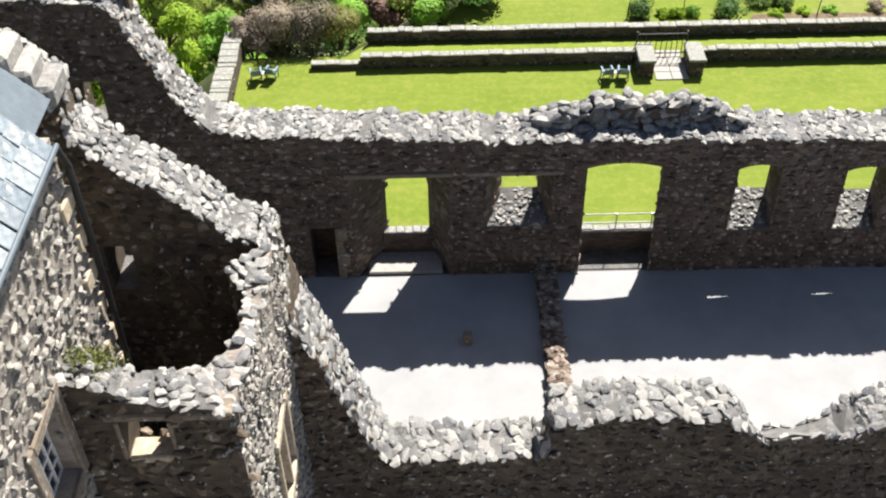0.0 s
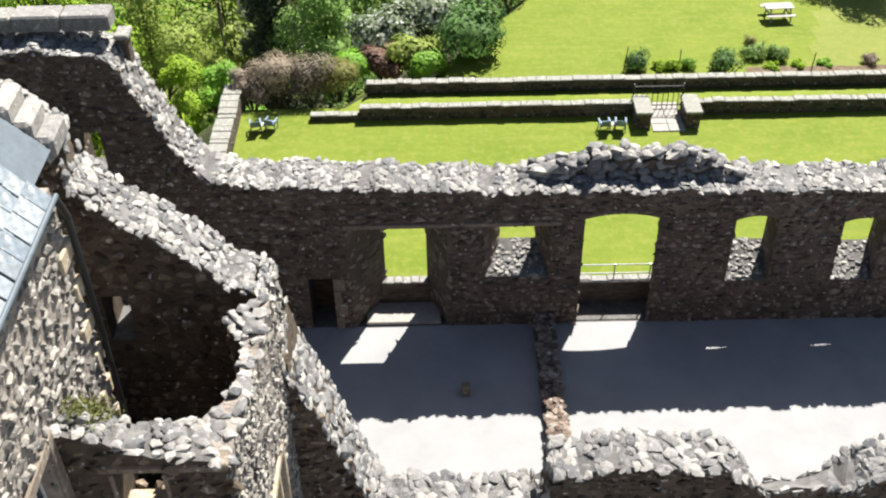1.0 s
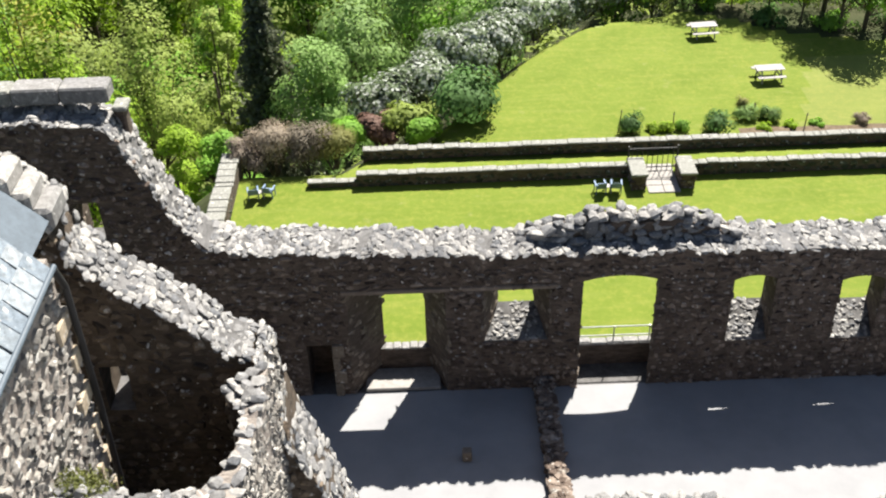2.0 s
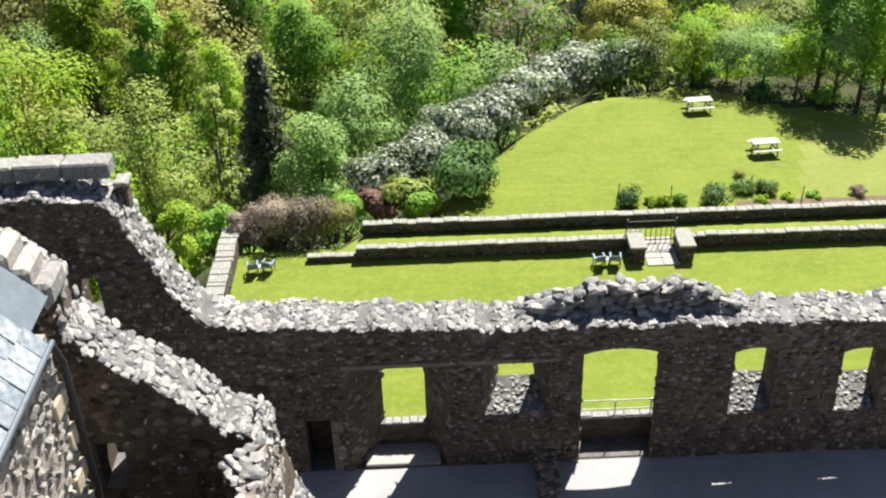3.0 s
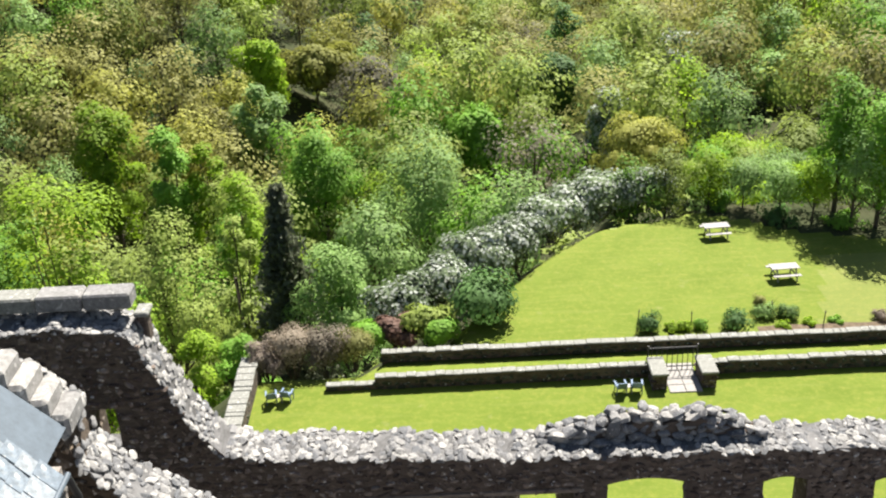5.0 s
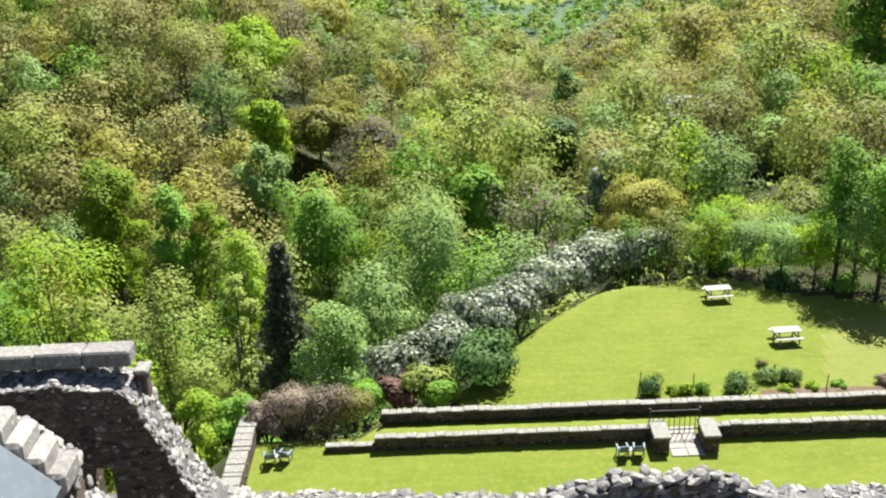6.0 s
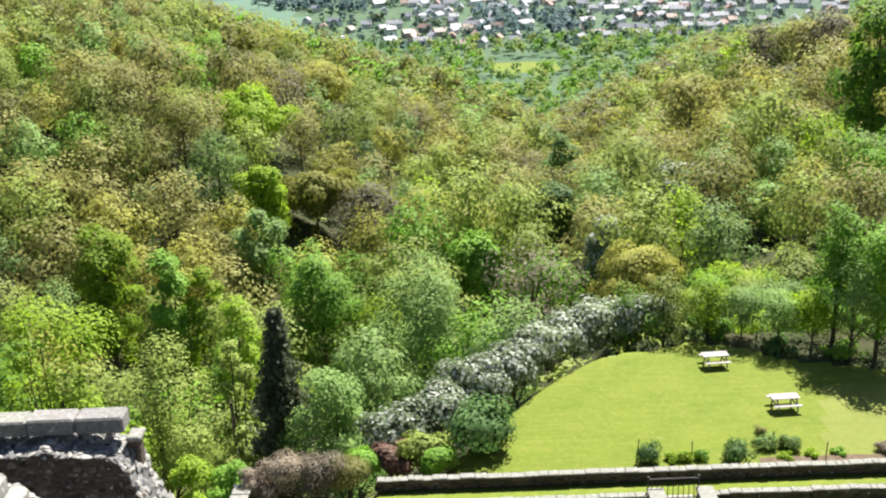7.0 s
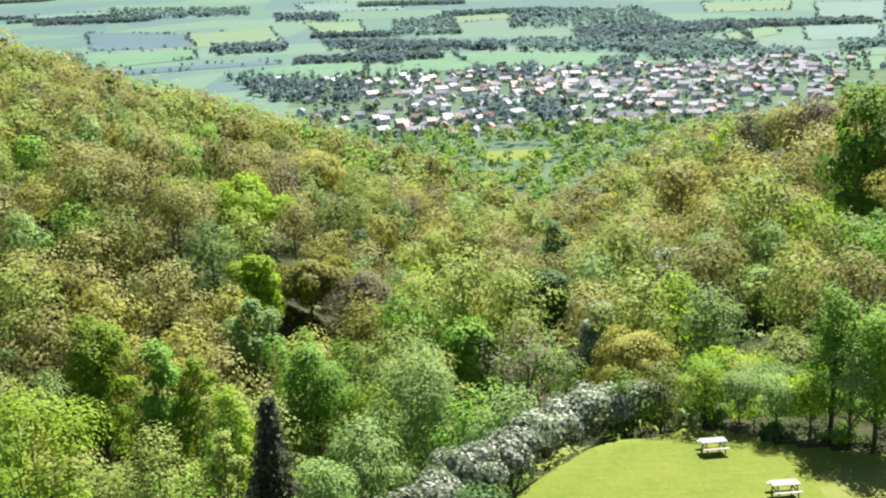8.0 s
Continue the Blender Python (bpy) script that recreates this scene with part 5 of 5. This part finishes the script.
# shrubs round the lawns
for x, y, z, h, rad, leaf, n, size, label in SHRUBS:
    shrub("shrub", pose(x, y, z), h, rad, leaf, n, size, label)

# mixed wood on both sides of the glen: a few trees, copied
KINDS = {True: [], False: []}
for name, leaf, h, rad, n, size, label, kw in (
    ("oak_tree", "bronze", 13, 5.6, 2000, 0.2, "oak in bronze young leaf on the glen side", dict(h0=0.3, k=18)),
    ("oak_tree", "olive", 13, 5.4, 2000, 0.2, "oak in olive young leaf on the glen side", dict(h0=0.28, k=17)),
    ("oak_tree", "gold", 12, 5.2, 2000, 0.2, "oak in golden young leaf on the glen side", dict(h0=0.3, k=17)),
    ("birch_tree", "grey", 12, 4.0, 2100, 0.17, "grey-green birch on the glen side", dict(shape="egg", h0=0.2, droop=0.8)),
    ("beech_tree", "lime", 14, 5.0, 2000, 0.2, "beech in bright fresh leaf on the glen side", dict(h0=0.15, k=18)),
    ("ash_tree", "green", 13, 4.6, 2100, 0.195, "leafy green ash on the glen side", dict(h0=0.2, k=16)),
    ("bare_tree", "twig", 13, 4.6, 1000, 0.15, "tree still almost bare, with brown twigs", dict(h0=0.35, k=26)),
    ("holly_tree", "deep", 10, 3.2, 1500, 0.195, "dark evergreen tree among the oaks", dict(shape="tall", h0=0.08)),
):
    KINDS[True].append(tree(name, pose(0, 0, -400), h, rad, leaf, n, size, label, group="trees of the glen", **kw))
    KINDS[False].append(tree(name, pose(0, 0, -400), h, rad, leaf, int(n * 0.48), size * 1.36, label, group="trees of the glen", **dict(kw, k=12)))
# the nearer trees of the glen are greener than the oaks beyond
WEIGHT = {True: np.array([0.05, 0.4, 0.06, 0.22, 0.08, 0.13, 0.03, 0.03]), False: np.array([0.29, 0.25, 0.22, 0.09, 0.04, 0.03, 0.06, 0.02])}


def wood_spots(n, ylo, yhi, gap):
    out = []
    tries = 0
    while len(out) < n and tries < 60000:
        tries += 1
        y = ylo * (yhi / ylo) ** rng.uniform()
        x = rng.uniform(-0.47, 0.47) * y
        if y < 66 and x > lawn_left(min(y, 61)) - 6:
            continue
        if y < 80 and x > -14 and x < 30 and y < 72:
            continue
        if y < 88 and 8 < x < 38:
            continue
        if any((x - a) ** 2 + (y - b) ** 2 < (gap * (0.75 + y / 600)) ** 2 for a, b in out):
            continue
        if any((x - t[1]) ** 2 + (y - t[2]) ** 2 < (t[4] + 1.5) ** 2 for t in TOPS) or (x - SPRUCE[0]) ** 2 + (y - SPRUCE[1]) ** 2 < 16:
            continue
        if any(abs(x / y - t[1] / t[2]) * y < t[4] * 0.8 and t[2] - 26 < y < t[2] for t in TOPS):
            continue
        out.append((x, y))
    return out


spots = wood_spots(400, 66, 275, 5.7)
used = set()
for x, y in spots:
    close = y < 165
    k = int(rng.choice(8, p=WEIGHT[y < 120]))
    s = rng.uniform(0.9, 1.3) * (0.85 if y < 110 else 1.0)
    m = stand(x, y, -0.2, rng.uniform(0, 360))
    if (close, k) not in used:
        used.add((close, k))
        KINDS[close][k].matrix_basis = m @ Matrix.Diagonal((s, s, s, 1))
        continue
    ob = copy_thing(KINDS[close][k], m)
    ob.scale = (s, s, s * rng.uniform(0.9, 1.1))
for close in (True, False):
    for k, ob in enumerate(KINDS[close]):
        if (close, k) not in used:
            ob.matrix_basis = stand(-60 - 8 * k, 150 if close else 220)


def far_wood(name, spots, leaf, h, rad, n, size, label, low=0.25):
    """Woodland too far to count: crowns and stems joined."""
    vs, fs, cnt = [], [], 0
    for x, y in spots:
        s = rng.uniform(0.75, 1.25)
        lobes = np.array(crown_lobes(h * low, h * 0.85, rad, 6)) * s
        fine = y < 500
        g = np.array((x, y, float(ground_z(x, y))))
        v, f = leaf_quads(lobes, n, size * s * (0.72 if fine else 1), up=1.7 if low < 0.2 else 0.6, flat=0.16)
        vs.append(v + g)
        fs.append(f + cnt)
        cnt += len(v)
    if vs:
        ob = new(name, mesh_quads(name, np.concatenate(vs), np.concatenate(fs), LEAF[leaf]))
        tagged(ob, label, "woodland", kind="stuff")


def scatter(n, ylo, yhi, xf, ok=lambda x, y: True):
    out = []
    while len(out) < n:
        y = ylo + (yhi - ylo) * rng.uniform() ** 1.1
        x = rng.uniform(*xf) * y
        if ok(x, y):
            out.append((x, y))
    return out



def clear(x, y):
    crest = max(np.interp(x / y, *CREST_L) if x < 0.11 * y else -9, np.interp(x / y, *CREST_R) if x >= 0.11 * y else -9)
    hidden = (float(ground_z(x, y)) + 6 - 22) / y < crest - 0.02 and y > 430
    return not hidden and not (800 < y < 890 and 0.055 * y < x < 0.118 * y)


for leaf, n, label in (("bronze", 380, "distant oak wood in bronze leaf"), ("olive", 330, "distant olive-green wood"), ("gold", 230, "distant golden-green oaks"), ("green", 90, "distant green trees"), ("grey", 130, "distant grey-green trees"), ("twig", 60, "distant bare trees")):
    far_wood("far_wood", scatter(n, 262, 560, (-0.46, 0.46), clear), leaf, 13, 5.4, 125, 0.74, label)
for leaf, n in (("olive", 170), ("green", 180), ("grey", 170), ("deep", 60)):
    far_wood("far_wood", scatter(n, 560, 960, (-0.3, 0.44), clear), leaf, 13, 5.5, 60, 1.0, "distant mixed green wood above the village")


def undergrowth(n):
    """Low leafy cover under the glen's trees."""
    y = 64 * (290 / 64) ** rng.uniform(size=n)
    x = rng.uniform(-0.47, 0.47, n) * y
    keep = ~((y < 66) & (x > -6) & (x < 33))
    x, y = x[keep], y[keep]
    lobes = np.stack([x, y, ground_z(x, y) + 0.2, 0.8 + 0.005 * y], 1)
    v, f = leaf_quads(lobes, 20000, 0.45, up=1.2)
    tagged(new("undergrowth", mesh_quads("undergrowth", v, f, LEAF["olive"])), "olive bramble and fern cover on the glen sides", "undergrowth", kind="stuff")


undergrowth(2600)


def clumps(n, ylo, yhi, leaf, label, length):
    """Hedges, copses and plantations on the valley floor."""
    spots = []
    for _ in range(n):
        y = ylo * (yhi / ylo) ** rng.uniform()
        x = rng.uniform(-0.5, 0.5) * y
        L, a = rng.uniform(*length), rng.choice((0.05, -0.1, 0.2, 1.4))
        m = int(L / 11)
        wide = rng.choice((1, 3, 6, 9))
        for i in range(m):
            for j in range(wide):
                px, py = x + (i * 11) * math.cos(a) + rng.uniform(-4, 4), y + (i * 11) * math.sin(a) + j * 14 + rng.uniform(-4, 4)
                if 850 < py < 4700:
                    spots.append((px, py))
    far_wood("copse", spots, leaf, 9, 8.5, 26, 3.0, label, 0.05)


# plan quads x, y of four corners: woods and fields of the valley
PLANTATIONS = [(-445, 2330, -279, 2302, -262, 2150, -401, 2090), (-101, 1922, -35, 1890, -31, 1746, -89, 1734), (-212, 2346, 171, 2130, 157, 1954, -184, 2146), (334, 2430, 717, 2486, 626, 2250, 311, 2178), (-417, 3098, -223, 3050, -214, 2902, -377, 2902)]
BELTS = [(177, 2198, 579, 2162, 493, 1770, 174, 1918), (388, 1938, 609, 1730, 551, 1562, 346, 1642), (-77, 2818, 85, 2890, 97, 2466, -55, 2406), (-964, 3422, -518, 3354, -484, 3118, -835, 3122), (242, 2990, 594, 2970, 583, 2466, 205, 2546), (739, 1902, 814, 1894, 712, 1654, 653, 1678)]
VILLAGE_EDGE = [(-291, 1610, -98, 1458, -72, 1250, -193, 1318), (69, 1610, 173, 1638, 161, 1450, 75, 1406), (276, 1686, 331, 1698, 265, 1322, 232, 1334), (45, 1222, 147, 1118, 134, 982, 45, 978)]
FIELDS = {
    "bright": [(-574, 2666, -374, 2758, -305, 2418, -475, 2330), (168, 1550, 287, 1514, 271, 1410, 161, 1450), (-299, 2858, -153, 2882, -127, 2482, -212, 2426), (612, 2198, 776, 2386, 716, 2166, 585, 2026), (772, 3006, 997, 2934, 923, 2714, 723, 2758), (71, 2930, 242, 2990, 256, 2802, 79, 2722)],
    "green": [(-705, 2258, -472, 2286, -416, 2030, -570, 1878), (-294, 1630, -111, 2014, -81, 1602, -159, 1466), (-100, 2006, 54, 1930, 87, 1630, -78, 1538), (54, 1930, 352, 1806, 323, 1614, 92, 1630), (579, 1594, 673, 1562, 588, 1362, 520, 1410), (393, 1658, 544, 1542, 523, 1482, 367, 1586)],
    "pale": [(-1189, 3414, -952, 3378, -803, 3058, -1026, 3022), (1035, 2870, 1213, 2838, 1024, 2390, 894, 2438), (844, 2402, 962, 2266, 818, 1922, 706, 1978), (-391, 3442, -72, 3342, -36, 3138, -329, 3166)],
    "heath": [(-853, 2802, -567, 2662, -491, 2382, -702, 2330), (-538, 1834, -269, 1950, -237, 1854, -496, 1750)],
    "plough": [(351, 1586, 537, 1478, 504, 1326, 345, 1454)],
}
FIELD_LABELS = {"bright": "yellow-green pasture in the valley", "green": "smooth green pasture in the valley", "pale": "pale green meadow far off in the valley", "heath": "dark rough pasture with haze blue in its colour", "plough": "grey-brown ploughed field beside the village"}


def in_quad(q, u, v):
    a, b, c, d = [np.array(q[i:i + 2], float) for i in (0, 2, 4, 6)]
    return (a * (1 - u) + b * u) * (1 - v) + (d * (1 - u) + c * u) * v


def quad_spots(quads, gap):
    out = []
    for q in quads:
        a, b, c, d = [np.array(q[i:i + 2], float) for i in (0, 2, 4, 6)]
        area = 0.5 * abs(np.cross(c - a, d - b))
        for _ in range(int(area / gap ** 2)):
            out.append(tuple(in_quad(q, rng.uniform(), rng.uniform())))
    return out


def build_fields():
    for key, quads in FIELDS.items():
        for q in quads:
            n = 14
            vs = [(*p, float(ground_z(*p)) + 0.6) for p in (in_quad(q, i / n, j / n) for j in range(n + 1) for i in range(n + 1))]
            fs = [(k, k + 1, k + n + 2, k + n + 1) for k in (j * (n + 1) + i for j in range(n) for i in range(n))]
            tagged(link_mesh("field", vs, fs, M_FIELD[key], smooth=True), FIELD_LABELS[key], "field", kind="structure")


def hedges():
    """Trees strung along the edges of the fields."""
    out = []
    for quads in FIELDS.values():
        for q in quads:
            for (u0, v0), (u1, v1) in (((0, 0), (1, 0)), ((0, 1), (1, 1)), ((0, 0), (0, 1)), ((1, 0), (1, 1))):
                a, b = in_quad(q, u0, v0), in_quad(q, u1, v1)
                for k in range(int(np.linalg.norm(b - a) / 15)):
                    if math.sin(k * 0.7 + a[0]) > -0.2:
                        out.append(tuple(a + (b - a) * rng.uniform() + rng.uniform(-5, 5, 2)))
    return out


build_fields()
far_wood("plantation", quad_spots(PLANTATIONS, 13), "haze_blue", 12, 7.0, 20, 2.8, "dark conifer plantations in the valley, haze blue in their colour", 0.05)
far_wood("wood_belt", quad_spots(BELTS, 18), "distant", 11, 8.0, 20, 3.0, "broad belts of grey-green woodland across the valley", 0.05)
far_wood("hedgerow", hedges(), "haze_blue", 6, 4.5, 18, 1.8, "hedgerow trees between fields in the valley", 0.05)
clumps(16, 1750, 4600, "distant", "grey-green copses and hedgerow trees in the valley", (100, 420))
far_wood("village_trees", quad_spots(VILLAGE_EDGE, 13), "haze_blue", 12, 5.5, 40, 1.7, "dark trees along the edge of the village", 0.1)
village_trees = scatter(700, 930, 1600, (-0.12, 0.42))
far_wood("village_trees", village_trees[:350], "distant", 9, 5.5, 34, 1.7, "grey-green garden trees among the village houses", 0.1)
far_wood("village_conifers", scatter(110, 1330, 1560, (-0.16, 0.0)), "haze_blue", 17, 3.4, 60, 1.4, "dark pointed conifers beside the village", 0.05)
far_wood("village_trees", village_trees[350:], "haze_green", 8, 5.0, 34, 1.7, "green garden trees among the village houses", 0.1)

# ---- village ----


def house(m, w, d, h, wall, roof, label):
    c = thing("house", m, label, "house", "village houses")
    part("wall", boxed(-w / 2, w / 2, -d / 2, d / 2, -2, h), wall, c)
    e = 0.4
    vs = [(-w / 2 - e, -d / 2 - e, h - 0.1), (w / 2 + e, -d / 2 - e, h - 0.1), (w / 2 + e, d / 2 + e, h - 0.1), (-w / 2 - e, d / 2 + e, h - 0.1), (-w / 2 - e, 0, h + d * 0.42), (w / 2 + e, 0, h + d * 0.42)]
    link_mesh("roof", vs, [(0, 1, 5, 4), (2, 3, 4, 5), (0, 4, 3), (1, 2, 5), (3, 2, 1, 0)], roof, c)
    part("chimney", boxed(w / 2 - 1.2, w / 2 - 0.3, -0.5, 0.5, h, h + d * 0.42 + 1.0), wall, c)
    for s in (-1, 1):
        for k in range(3):
            x = -w / 2 + w * (k + 0.5) / 3
            part("window", boxed(x - 0.6, x + 0.6, s * d / 2 - 0.05, s * d / 2 + 0.05, h - 1.9, h - 0.6), M_GLASS, c)
    return c


HOUSES = [house(pose(0, 0, -400), 10, 7.5, 5.0, M_HARL, M_HOUSESLATE, "pale harled village house with a slate roof"),
          house(pose(0, 0, -400), 12, 8, 5.0, M_HARL2, M_HOUSETILE, "grey village house with a red tiled roof"),
          house(pose(0, 0, -400), 16, 8, 5.5, M_WHITEPAINT, M_HOUSESLATE, "white village terrace with a slate roof"),
          house(pose(0, 0, -400), 9, 8, 3.6, M_HARL, M_HOUSETILE, "pale bungalow with a red tiled roof")]
first = set()
row = 0
for y in np.arange(960, 1560, 32):
    row += 1
    x = -0.16 * y + rng.uniform(0, 20)
    while x < 0.40 * y:
        if rng.uniform() < lerp(x / y, ((-0.16, 0.08), (-0.04, 0.3), (0.0, 0.8), (0.3, 0.85), (0.4, 0.4))) and not (0.09 * y < x < 0.12 * y and y < 1200):
            k = int(rng.choice(4, p=(0.42, 0.12, 0.36, 0.1)))
            m = stand(x + rng.uniform(-8, 8), y + rng.uniform(-16, 16), 0, rng.choice((0, 20, 90, -30, 60)) + rng.uniform(-14, 14))
            if k in first:
                copy_thing(HOUSES[k], m)
            else:
                first.add(k)
                HOUSES[k].matrix_basis = m
        x += rng.uniform(13, 29)

# ---- loose stones on the wall heads, last ----
root, spots, hump = FAR_LOOSE
single_stones("stone", [s for s in spots if -2.5 < s[0][0] < 8.5][:200] + [], M_LOOSE, root)
heap("wall_head_rubble", [s for s in spots if not (-2.5 < s[0][0] < 8.5)] + [s for s in spots if -2.5 < s[0][0] < 8.5][200:], M_TOPSTONE, root, "loose pale stones along the wall head", "stuff", ROUND)
single_stones("boulder", hump, M_WHIN, root)
root, spots = NEAR_LOOSE
near = [s for s in spots if -1.5 < s[0][0] < 8]
single_stones("stone", near[:280], M_LOOSE, root)
heap("wall_head_rubble", near[280:] + [s for s in spots if not (-1.5 < s[0][0] < 8)], M_TOPSTONE, root, "loose pale stones along the wall head", "stuff", ROUND)
